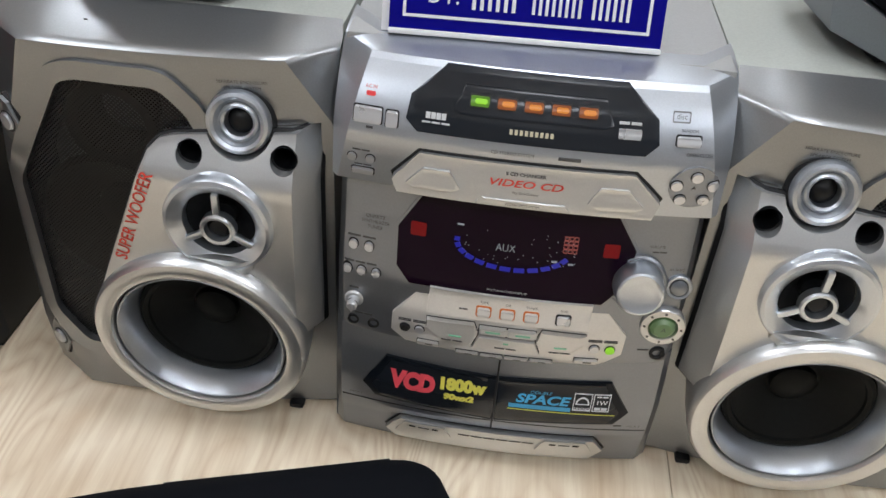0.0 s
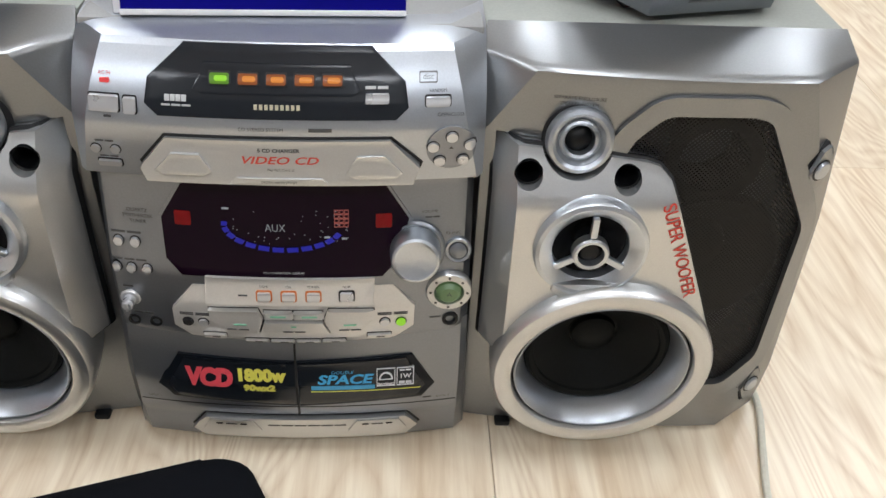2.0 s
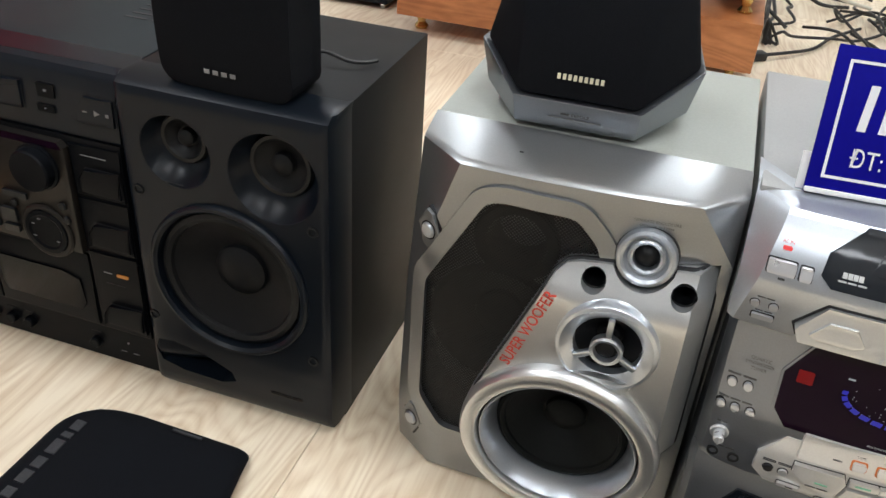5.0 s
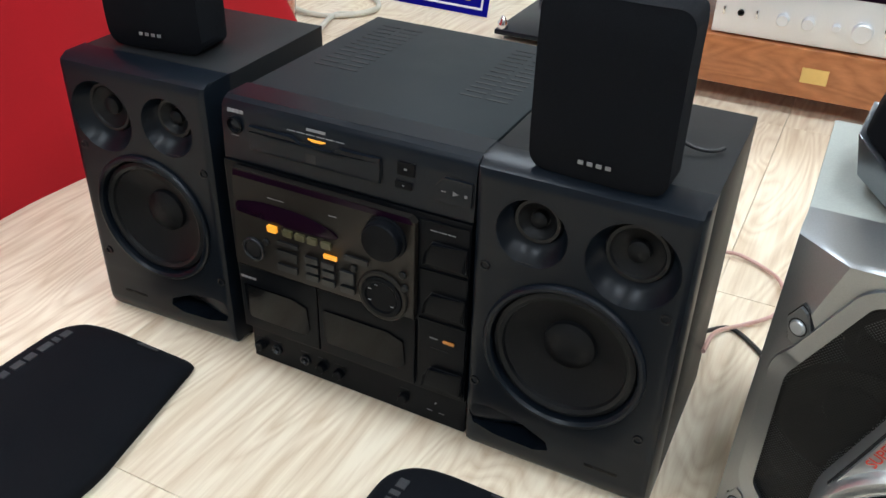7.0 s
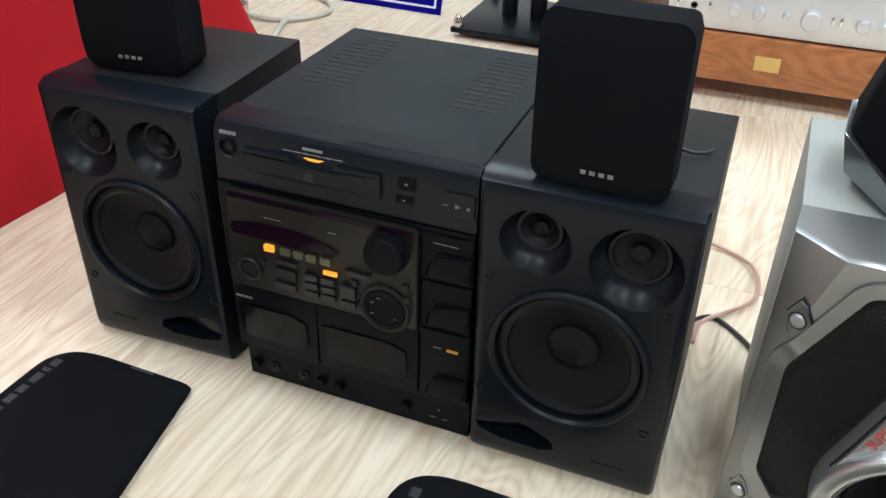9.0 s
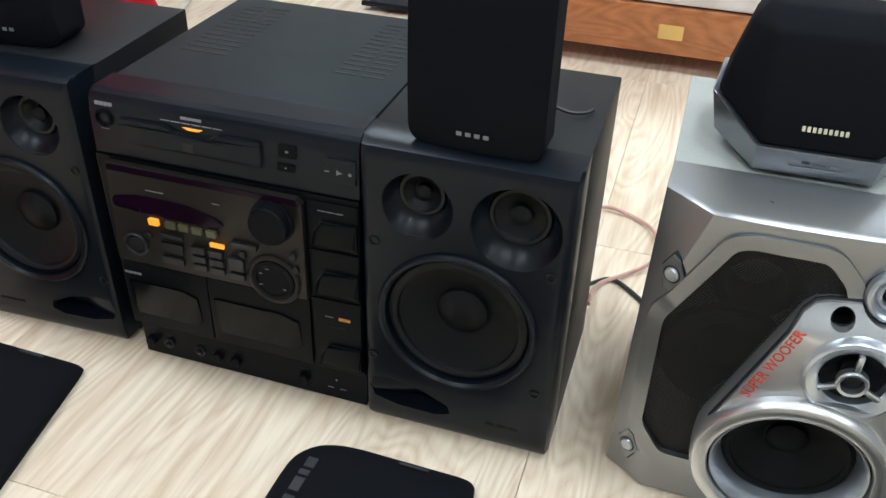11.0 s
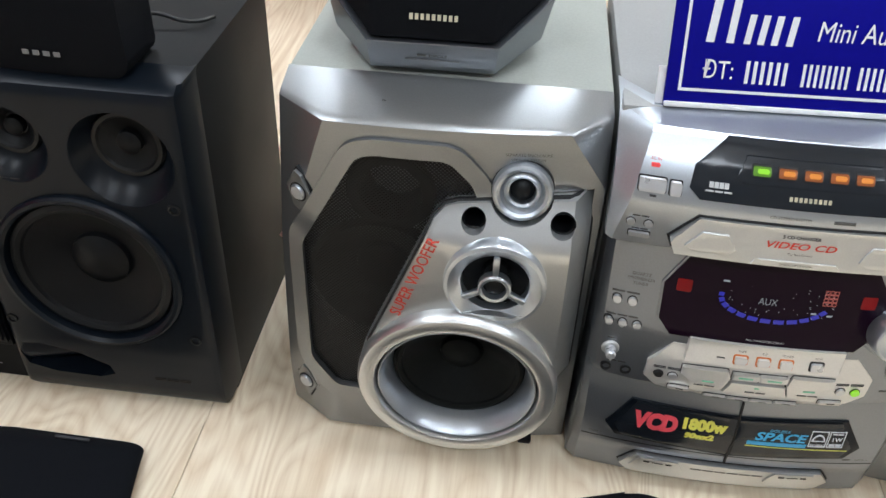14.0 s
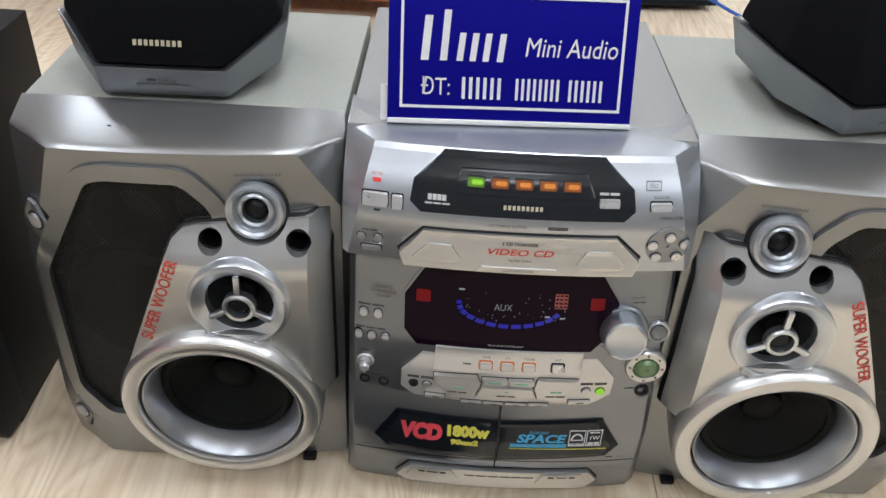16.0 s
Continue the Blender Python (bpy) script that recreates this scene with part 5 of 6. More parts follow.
    part("record_lamp", plate(rounded(0.1170, 0.1235, 0.0120, 0.0030, 0.0008, 2), -0.0012, 0.002), AMBER_DULL, low, "amber lamp")
    bars(0.1010, 0.1235, 0.010, 0.0020, 0.0, DIM_INK, low)
    bars(0.1080, 0.1120, 0.022, 0.0014, 0.0, KEY_GREY, low, 1, 2)
    # cassette doors
    for x0, x1 in ((-0.1310, -0.0345), (-0.0325, 0.0790)):
        dr = part("cassette_door", plate([(x0, 0.0560), (x1, 0.0560), (x1, 0.1360), (x0, 0.1360)], 0.001, 0.006, 0.0012), DECK_BLACK, low, "glossy black cassette door")
        part("door_window", plate([(x0 + 0.006, 0.0800), (x0 + 0.010, 0.0700), (x1 - 0.016, 0.0700), (x1 - 0.010, 0.0780), (x1 - 0.012, 0.1060), (x1 - 0.03, 0.1120), (x0 + 0.006, 0.1120)], -0.0002, 0.003, 0.0006), GLOSS_BLACK, dr)
    bars(-0.1195, 0.1215, 0.020, 0.0045, 0.001, DIM_INK, low, 1, 4, "emblem")
    for x, big in ((-0.1220, 0), (-0.1000, 1), (-0.0620, 1), (-0.0400, 0), (-0.0180, 0), (0.0620, 0)):
        if big:
            part("socket", lathe([(0.0062, 0.001), (0.0062, -0.0022), (0.0048, -0.0030), (0.0030, -0.001), (0.0028, 0.001), (0, 0.001)], x, 0.0235, 0.012, 22), KEY_GREY, foot)
        else:
            part("knob", lathe([(0.0062, 0.001), (0.0058, -0.0050), (0.0046, -0.0062), (0, -0.0060)], x, 0.0225, 0.012, 22), DECK_BLACK, foot)
        bars(x, 0.0345, 0.012, 0.0011, 0.012, KEY_GREY, foot)
    for x in (0.092, 0.106):
        bars(x, 0.018, 0.008, 0.0012, 0.012, DIM_INK, foot)
    part("lamp", lathe([(0.0012, 0.001), (0.0012, -0.001), (0, -0.0012)], 0.0990, 0.0300, 0.012, 10), DIM_INK, foot)
    return e


black_stereo()


# ---------------------------------------------------------------- black speakers
def black_speaker(x0, y0, s, label, rz=0.0):
    """s: 1 where the slot stands towards minus x, -1 mirrored."""
    e = thing("floor_speaker", x0, y0, 0, label, "speaker", "black speakers beside the stereo", rz)
    M = lambda pts: [(s * a, b) for a, b in pts]
    circle = lambda cx, cz, r, n=40: [(cx + r * math.cos(2 * math.pi * i / n), cz + r * math.sin(2 * math.pi * i / n)) for i in range(n)]
    part("cabinet", box(-0.0945, 0.0945, 0.0290, 0.217, 0.001, 0.3195, 0.0008), BLACK_VINYL, e, "black vinyl cabinet")
    pt = linear([(0.0, 0.010), (0.008, 0.004), (0.018, 0.001), (0.058, 0.0005), (0.066, 0.0), (0.308, 0.0), (0.3125, 0.0008), (0.3165, 0.0028), (0.3190, 0.0062), (0.3205, 0.0110)])
    px = linear([(0.0, 0.0), (0.0865, 0.0), (0.0900, 0.0010), (0.0925, 0.0030), (0.0942, 0.0065), (0.0950, 0.0110)])
    yf = lambda x, z: math.hypot(pt(z), px(abs(x)))
    out = [(-0.0950, 0.006), (-0.088, 0.0), (0.088, 0.0), (0.0950, 0.006), (0.0950, 0.3205), (-0.0950, 0.3205)]
    bf = part("baffle", plate(out, yf, 0.03, 0, 72, 72), BLACK, e, "moulded satin black baffle with rounded edges", 40)
    t1, t2, wf = (-0.0410, 0.2720), (0.0460, 0.2670), (-0.002, 0.1495)
    cut(bf, plug(M(circle(t1[0], t1[1] - 0.006, 0.0320)), -0.05, 0.0285))
    cut(bf, plug(M(circle(t2[0], t2[1] - 0.006, 0.0395)), -0.05, 0.0285))
    cut(bf, plug(M(circle(*wf, 0.0700, 64)), -0.05, 0.026))
    slot = [(-0.0840, 0.0605), (-0.0890, 0.0490), (-0.0840, 0.0350), (-0.0600, 0.0285), (-0.0200, 0.0275), (-0.0050, 0.0330), (-0.0080, 0.0430), (-0.0360, 0.0560), (-0.0680, 0.0625)]
    cut(bf, plug(M(slot), -0.05, 0.028))
    scoop = lambda x, z: 0.0015 + 0.022 * min(1, max(0, (s * x + 0.088) / 0.072)) ** 1.4 + 0.010 * max(0, (0.046 - z) / 0.014) ** 2
    part("port", plate(M(shrink(slot, -0.0012)), scoop, 0.002, 0, 24, 12), BLACK, e, "glossy scooped slot port", 60)
    part("port_back", plate(M([(-0.0930, 0.024), (0.002, 0.024), (0.002, 0.066), (-0.0930, 0.066)]), 0.0265, 0.003), HOLE, e)
    for (cx, cz), r, lip in ((t1, 0.0215, 0.0275), (t2, 0.0275, 0.0350)):
        bm = bmesh.new()
        rings = []
        for rr, dz, dd in ((lip + 0.0052, -0.006, -0.0002), (lip + 0.0036, -0.0056, 0.0020), (r + 0.0060, -0.003, 0.0125), (r + 0.0010, 0.0, 0.0165)):
            rings.append([bm.verts.new((s * cx + rr * math.cos(2 * math.pi * k / 56), dd, cz + dz + rr * math.sin(2 * math.pi * k / 56))) for k in range(56)])
        for a, b in zip(rings, rings[1:]):
            for k in range(56):
                bm.faces.new((a[k], a[(k + 1) % 56], b[(k + 1) % 56], b[k]))
        bowl = part("tweeter_bowl", bm, BLACK, e, "scooped glossy tweeter bowl", 60)
        part("tweeter_rim", lathe([(r + 0.0005, 0.0168), (r - 0.001, 0.0130), (r - 0.004, 0.0130), (r - 0.0055, 0.0150)], s * cx, cz, 0.0, 44), RUBBER, bowl)
        part("tweeter_cone", lathe([(r - 0.005, 0.0148), (r * 0.42, 0.0215), (r * 0.36, 0.0215), (r * 0.34, 0.0160), (r * 0.2, 0.0138), (0, 0.0132)], s * cx, cz, 0.0, 40), CONE, bowl)
    w = part("woofer", lathe([(0.0765, 0.002), (0.0760, -0.0030), (0.0742, -0.0052), (0.0715, -0.0056), (0.0690, -0.0030), (0.0680, 0.0040)], s * wf[0], wf[1], 0.0, 84), BLACK, e, "large black woofer with a rounded rim")
    part("woofer_surround", lathe([(0.0684, 0.0060), (0.0660, 0.0015), (0.0620, 0.0000), (0.0585, 0.0020), (0.0570, 0.0060)], s * wf[0], wf[1], 0.0, 80), RUBBER, w)
    part("woofer_cone", lathe([(0.0572, 0.0055), (0.0560, 0.0062), (0.0270, 0.0230), (0.0250, 0.0230), (0.0240, 0.0190), (0.0160, 0.0140), (0.008, 0.0118), (0, 0.0112)], s * wf[0], wf[1], 0.0, 80), CONE, w)
    for cx, cz in ((-0.0810, 0.2235), (0.0795, 0.2220), (-0.0845, 0.0900), (0.0765, 0.0865)):
        part("grille_socket", lathe([(0.0050, 0.002), (0.0050, -0.0010), (0.0040, -0.0014), (0.0030, -0.0008), (0.0028, 0.0008), (0, 0.0008)], s * cx, cz, yf(cx, cz), 20), RUBBER, bf)
    bars(s * 0.0480, 0.0330, 0.034, 0.0040, 0.0005, BROWN_FACE, bf, 2, 3)
    bars(s * -0.0450, 0.2370, 0.018, 0.0012, 0.0, KEY_GREY, bf, 1, 2)
    return e


black_speaker(-0.4125, 0.61, 1, "black speaker with three round drivers, small speaker on top")
black_speaker(-0.8985, 0.621, -1, "black speaker with three round drivers beside red cloth", 2.0)


# ---------------------------------------------------------------- small speakers on top
def cloth_speaker(x, y, z, rz, label):
    e = thing("satellite_speaker", x, y, z, label, "speaker", "small black cloth speakers", rz)
    w, h = 0.0575, 0.145
    part("housing", box(-w + 0.004, w - 0.004, 0.020, 0.066, 0.0, h - 0.004, 0.008, 3), CLOTH, e)
    bm = plate(rounded(0, h / 2, 2 * w, h, 0.014, 6), lambda a, b: 0.004 * (abs(a) / w) ** 3 + 0.005 * (abs(b - h / 2) / (h / 2)) ** 4, 0.034, 0.008, 20, 20, 4)
    g = part("cloth_grille", bm, CLOTH, e, "black cloth front", 50)
    bars(0, 0.018, 0.030, 0.0056, -0.0002, DIM_INK, g, 1, 4, "emblem", 0.6)
    part("foot", box(-0.03, 0.03, 0.03, 0.06, -0.0008, 0.002), RUBBER, e)
    return e


cloth_speaker(-0.4100, 0.617, 0.3205, -2, "small black cloth speaker on the black speaker")
cloth_speaker(-0.9140, 0.676, 0.3205, 7, "small black cloth speaker near the red cloth")


def faceted_speaker(x, y, z, rz, label):
    e = thing("satellite_speaker", x, y, z, label, "speaker", "small faceted speakers", rz)

    def prism(levels, bev):
        bm = bmesh.new()
        rows = [[bm.verts.new((px, py, pz)) for px, py, pz in lv] for lv in levels]
        n = len(rows[0])
        bm.faces.new(rows[0][::-1])
        bm.faces.new(rows[-1])
        for a, b in zip(rows, rows[1:]):
            for i in range(n):
                bm.faces.new((a[i], a[(i + 1) % n], b[(i + 1) % n], b[i]))
        bmesh.ops.bevel(bm, geom=list(bm.edges), offset=bev, segments=2, profile=0.5, affect="EDGES", clamp_overlap=True)
        return bm
    # tray-like silver base whose rim rises at the sides
    bm = bmesh.new()
    ring = [(-0.0445, -0.004, 0.002), (0.0445, -0.004, 0.002), (0.077, 0.040, 0.012), (0.068, 0.12, 0.012), (-0.068, 0.12, 0.012), (-0.077, 0.040, 0.012)]
    rim = [(-0.0465, -0.010, 0.025), (0.0465, -0.010, 0.025), (0.0845, 0.040, 0.046), (0.076, 0.125, 0.043), (-0.076, 0.125, 0.043), (-0.0845, 0.040, 0.046)]
    inner = [(a * 0.94, b * 0.94 + 0.003, c - 0.002) for a, b, c in rim]
    rows = [[bm.verts.new(p) for p in r] for r in (ring, rim, inner)]
    bm.faces.new(rows[0][::-1])
    bm.faces.new(rows[2])
    for a, b in zip(rows, rows[1:]):
        for i in range(6):
            bm.faces.new((a[i], a[(i + 1) % 6], b[(i + 1) % 6], b[i]))
    bmesh.ops.bevel(bm, geom=list(bm.edges), offset=0.0012, segments=2, profile=0.5, affect="EDGES", clamp_overlap=True)
    base = part("base", bm, GREY_FACE, e, "faceted grey-silver base", 20)
    part("foot", box(-0.05, 0.05, 0.02, 0.10, -0.001, 0.004), RUBBER, e)
    low = [(a * 0.955, b * 0.955 + 0.002, c + 0.0) for a, b, c in rim]
    high = [(-0.050, 0.012, 0.108), (0.050, 0.012, 0.108), (0.066, 0.044, 0.108), (0.058, 0.115, 0.100), (-0.058, 0.115, 0.100), (-0.066, 0.044, 0.108)]
    cap = [(-0.046, 0.036, 0.122), (0.046, 0.036, 0.122), (0.054, 0.052, 0.121), (0.048, 0.108, 0.112), (-0.048, 0.108, 0.112), (-0.054, 0.052, 0.121)]
    g = part("cloth_grille", prism([low, high, cap], 0.004), CLOTH, e, "black cloth hood", 40)
    tilt = lambda a, b: -0.0095 + (b - 0.026) * (0.024 / 0.082) - 0.0014
    bars(0.000, 0.0425, 0.035, 0.0062, tilt, GOLD_INK, g, 1, 9, "emblem", 0.62)
    face = lambda a, b: -0.004 - (b - 0.002) / 0.023 * 0.006 - 0.0006
    lettering("DIPOLE", 0.0034, 0.004, 0.0150, face, DARK_INK, base, 0, 1.15, 0, 0.00008)
    bars(-0.0075, 0.0150, 0.007, 0.0020, face, DARK_INK, base)
    bars(0.000, 0.0112, 0.040, 0.0011, face, DIM_INK, base, 1, 4)
    part("lint", tube([(-0.012, -0.0035 + 0.012, 0.0785), (-0.0095, -0.003 + 0.0125, 0.0815)], 0.0004, 5), PALE_INK, g)
    return e


faceted_speaker(-0.149, 0.673, 0.3225, 1.5, "faceted silver and black cloth speaker on the silver speaker")
faceted_speaker(0.382, 0.678, 0.3225, 13, "faceted speaker with black cloth hood beside blue cable")


# ---------------------------------------------------------------- shop sign on the stereo
def easel_sign():
    e = thing("shop_sign", 0.099, 0.655, 0.3225, "deep blue shop sign with white print, leaning on a white stand", "sign", "", 3)
    lean = Matrix.Rotation(radians(-19), 4, "X")
    w, h = 0.0865, 0.097
    p = part("panel", turn_bm(box(-w, w, -0.0015, 0.0015, 0.0, h, 0.0004), lean), SIGN_BLUE, e, "deep blue printed panel")
    part("lower_edge", turn_bm(box(-w, w, -0.0045, 0.0015, 0.0, 0.0035, 0.0008), lean), ACRYLIC_WHITE, e, "white acrylic lower edge")
    part("back_strut", turn_bm(box(-w - 0.005, w - 0.01, 0.0020, 0.0040, 0.001, 0.026), lean), ACRYLIC_WHITE, e)
    part("rear_leg", box(-0.03, 0.03, 0.045, 0.062, 0.0, 0.003), ACRYLIC_WHITE, e)
    part("rear_prop", turn_bm(box(-0.03, 0.03, -0.001, 0.001, 0.0, 0.070), Matrix.Translation((0, 0.056, 0.002)) @ Matrix.Rotation(radians(22), 4, "X")), ACRYLIC_WHITE, e)

    def ink(ob):
        ob.data.transform(lean)
        return ob
    o = [(-w + 0.0085, 0.0110), (w - 0.0085, 0.0110), (w - 0.0085, h - 0.0085), (-w + 0.0085, h - 0.0085)]
    ink(part("border", frame_ring(o, shrink(o, 0.0019), lambda a, b: -0.0014, 0.0006, 0), WHITE_INK, p))
    ink(lettering("Mini Audio", 0.0185, 0.0405, 0.0540, -0.0015, WHITE_INK, p, 0, 0.80, 0.15, 0.0))
    # a name in brush script and a telephone number, as plain strokes
    for x, ww, hh in ((-0.0600, 0.010, 0.030), (-0.0470, 0.009, 0.034), (-0.0360, 0.008, 0.019), (-0.0270, 0.008, 0.019), (-0.0180, 0.008, 0.019), (-0.0080, 0.008, 0.019)):
        q = [(x - ww * 0.40, 0.0440), (x + ww * 0.14, 0.0440), (x + ww * 0.40, 0.0440 + hh), (x - ww * 0.14, 0.0440 + hh)]
        ink(part("lettering", plate(q, -0.0021, 0.0008), WHITE_INK, p))
    ink(lettering("\u0110T:", 0.0170, -0.0530, 0.0255, -0.0015, WHITE_INK, p, 0, 0.80, 0.0, 0.0))
    for x, ww, n in ((-0.0210, 0.0300, 3), (0.0185, 0.0330, 4), (0.0525, 0.0260, 3)):
        ink(bars(x, 0.0255, ww, 0.0250, -0.0016, WHITE_INK, p, 1, 2 * n, fill=0.46))
    return e


easel_sign()


# ---------------------------------------------------------------- cloth covers on the floor
def cover(x, y, w, d, rz, label, marks=True, round_left=(0.050, 0.16), round_right=(0.006, 0.03)):
    """A removed speaker front, cloth side up: rounded at one end, with a sloping side."""
    e = thing("speaker_cover", x, y, 0, label, "speaker cover", "removed speaker covers", rz)
    bm = bmesh.new()
    n, m = 16, 24
    prof = linear([(0, 0.0075), (0.04, 0.014), (0.10, 0.017), (0.9, 0.019), (0.97, 0.016), (1, 0.010)])
    across = linear([(-1, 0.42), (-0.97, 0.72), (-0.9, 0.93), (-0.8, 1.0), (0.8, 1.0), (0.92, 0.92), (0.98, 0.75), (1, 0.5)])
    left = lambda t: -w / 2 + (round_left[0] * (1 - math.sqrt(max(0, 1 - (1 - min(1, t / round_left[1])) ** 2))))
    right = lambda t: w / 2 + (-round_right[0] * (1 - math.sqrt(max(0, 1 - (1 - min(1, t / round_right[1])) ** 2)))) + 0.034 * min(1, t / 0.55)
    tops, bots = [], []
    for j in range(m + 1):
        t = (j / m) ** 1.6
        a, b = left(t), right(t)
        row_t, row_b = [], []
        for i in range(n + 1):
            u = -1 + 2 * i / n
            u = math.copysign(1 - (1 - abs(u)) ** 1.7, u)
            xx = (a + b) / 2 + u * (b - a) / 2
            row_t.append(bm.verts.new((xx, -t * d, prof(t) * across(u))))
            row_b.append(bm.verts.new((xx * 0.97, -t * d * 0.98 - 0.002, 0.0)))
        tops.append(row_t)
        bots.append(row_b)
    for j in range(m):
        for i in range(n):
            bm.faces.new((tops[j][i], tops[j][i + 1], tops[j + 1][i + 1], tops[j + 1][i]))
            bm.faces.new((bots[j][i], bots[j + 1][i], bots[j + 1][i + 1], bots[j][i + 1]))
        for i in (0, n):
            bm.faces.new((tops[j][i], tops[j + 1][i], bots[j + 1][i], bots[j][i]))
    for j in (0, m):
        for i in range(n):
            bm.faces.new((tops[j][i], bots[j][i], bots[j][i + 1], tops[j][i + 1]))
    c = part("cloth", bm, CLOTH, e, "black cloth over a plastic frame", 60)
    if marks:
        bm = bmesh.new()
        for k, (dy, ln) in enumerate(((0.034, 0.012), (0.050, 0.006), (0.060, 0.016), (0.082, 0.012), (0.098, 0.014), (0.118, 0.010))):
            t = (dy + ln / 2) / d
            bm = merge(bm, box(left(t) + 0.020, left(t) + 0.030, -dy - ln, -dy, 0.0163, 0.0182 + 0.0002 * k))
        part("faded_print", bm, FADED, c)
    if marks:
        part("emblem", box(0.015, 0.045, -0.011, -0.0085, 0.0145, 0.0162), FADED, c)
    else:
        # thin moulded rim along the straight rear edge
        part("rim", box(-w / 2 + 0.174, w / 2 - 0.030, 0.0002, 0.0022, 0.0006, 0.0060, 0.0008), RUBBER, c, "black plastic rim")
    return e


cover(-0.910, 0.574, 0.182, 0.31, -1, "black cloth speaker cover lying before the black stereo")
cover(-0.463, 0.560, 0.178, 0.31, -1, "black cloth speaker cover lying before the black speaker")
cover(-0.115, 0.521, 0.375, 0.30, 17, "black cloth speaker cover lying before the silver stereo", False, (0.170, 0.20), (0.026, 0.085))


# ---------------------------------------------------------------- behind: rack, amplifier, stands, signs, cables
def rack():
    e = thing("wooden_rack", -0.32, 1.655, 0, "orange-brown veneered low rack on brass feet", "rack")
    part("lower_board", box(-0.345, 0.335, 0.0, 0.42, 0.040, 0.1300, 0.002), CABINET_WOOD, e)
    part("upper_board", box(-0.345, 0.335, 0.0, 0.42, 0.420, 0.450, 0.002), CABINET_WOOD, e)
    for x in (-0.312, 0.300):
        part("side_board", box(x - 0.032, x + 0.032, 0.03, 0.40, 0.165, 0.420, 0.002), CABINET_WOOD, e)
        for y in (0.06, 0.36):
            part("spacer", turn_bm(lathe([(0, 0), (0.012, 0), (0.014, 0.004), (0.007, 0.012), (0.012, 0.026), (0.010, 0.0349), (0, 0.0349)], 0, 0, 0, 20), Matrix.Translation((x, y, 0.1301)) @ Matrix.Rotation(radians(90), 4, "X")), BRASS, e, "turned brass spacer")
            part("foot", turn_bm(lathe([(0, 0), (0.012, 0), (0.014, 0.006), (0.008, 0.014), (0.013, 0.034), (0.011, 0.0399), (0, 0.0399)], 0, 0, 0, 20), Matrix.Translation((x, y, 0)) @ Matrix.Rotation(radians(90), 4, "X")), BRASS, e, "turned brass foot")
    part("name_plate", box(-0.012, 0.034, -0.0012, 0.002, 0.070, 0.098), BRASS, e, "small blank brass plate")
    return e


rack()


def amplifier():
    e = thing("amplifier", -0.306, 1.665, 0.1302, "silver-faced amplifier with round knobs on the rack", "amplifier")
    part("case", box(-0.192, 0.192, 0.012, 0.33, 0.006, 0.150, 0.002), SONY_TOP, e)
    f = part("front_panel", box(-0.200, 0.200, 0.0, 0.012, 0.004, 0.152, 0.0015), ALUMINIUM, e, "satin silver front panel")
    knobs = ((-0.079, 0.044, 0.011), (-0.036, 0.044, 0.011), (0.011, 0.044, 0.007), (0.054, 0.042, 0.018), (0.140, 0.044, 0.012), (0.175, 0.044, 0.009))
    for x, z, r in knobs:
        part("knob", lathe([(r + 0.002, 0.0), (r + 0.002, -0.001), (r, -0.001), (r * 0.96, -0.014), (r * 0.85, -0.0155), (0, -0.0155)], x, z, 0.0, 28), ALUMINIUM, f)
    for x in (-0.182, -0.124, 0.090, 0.104):
        part("lever", box(x - 0.002, x + 0.002, -0.008, 0.001, 0.040, 0.054, 0.0008), CHROME, f)
    part("headphone_socket", lathe([(0.006, 0.0), (0.006, -0.0015), (0.004, -0.002), (0.0035, 0.0), (0, 0.0)], -0.153, 0.044, 0.0, 20), HOLE, f)
    part("scale_window", box(-0.10, 0.10, -0.0008, 0.001, 0.095, 0.135), SMOKED, f)
    for x in (-0.17, 0.17):
        for y in (0.04, 0.29):
            part("foot", box(x - 0.012, x + 0.012, y - 0.012, y + 0.012, 0.0, 0.0065, 0.001), RUBBER, e)
    return e


amplifier()


def speaker_stand(x, y, rz, spikes):
    e = thing("speaker_stand", x, y, 0, "black metal speaker stand with twin pillars on the floor", "stand", "black speaker stands", rz)
    part("base_plate", box(-0.13, 0.13, -0.14, 0.14, 0.012, 0.024, 0.003), BLACK, e)
    for px in (-0.035, 0.035):
        part("pillar", turn_bm(lathe([(0, 0), (0.019, 0), (0.019, 0.55), (0, 0.55)], 0, 0, 0, 28), Matrix.Translation((px, 0, 0.024)) @ Matrix.Rotation(radians(90), 4, "X")), BLACK, e)
    part("top_plate", box(-0.10, 0.10, -0.10, 0.10, 0.5735, 0.583, 0.002), BLACK, e)
    for px, py in ((-0.115, -0.125), (0.115, -0.125), (0.115, 0.125), (-0.115, 0.125)):
        part("spike", turn_bm(lathe([(0, 0), (0.004, 0.0), (0.009, 0.012), (0.012, 0.026), (0.012, 0.036), (0.004, 0.050), (0, 0.052)], 0, 0, 0, 20), Matrix.Translation((px, py, 0)) @ Matrix.Rotation(radians(90), 4, "X")), CHROME, e, "chrome spike")
    return e


speaker_stand(-0.862, 1.915, 0, True)
speaker_stand(0.440, 1.930, 8, True)


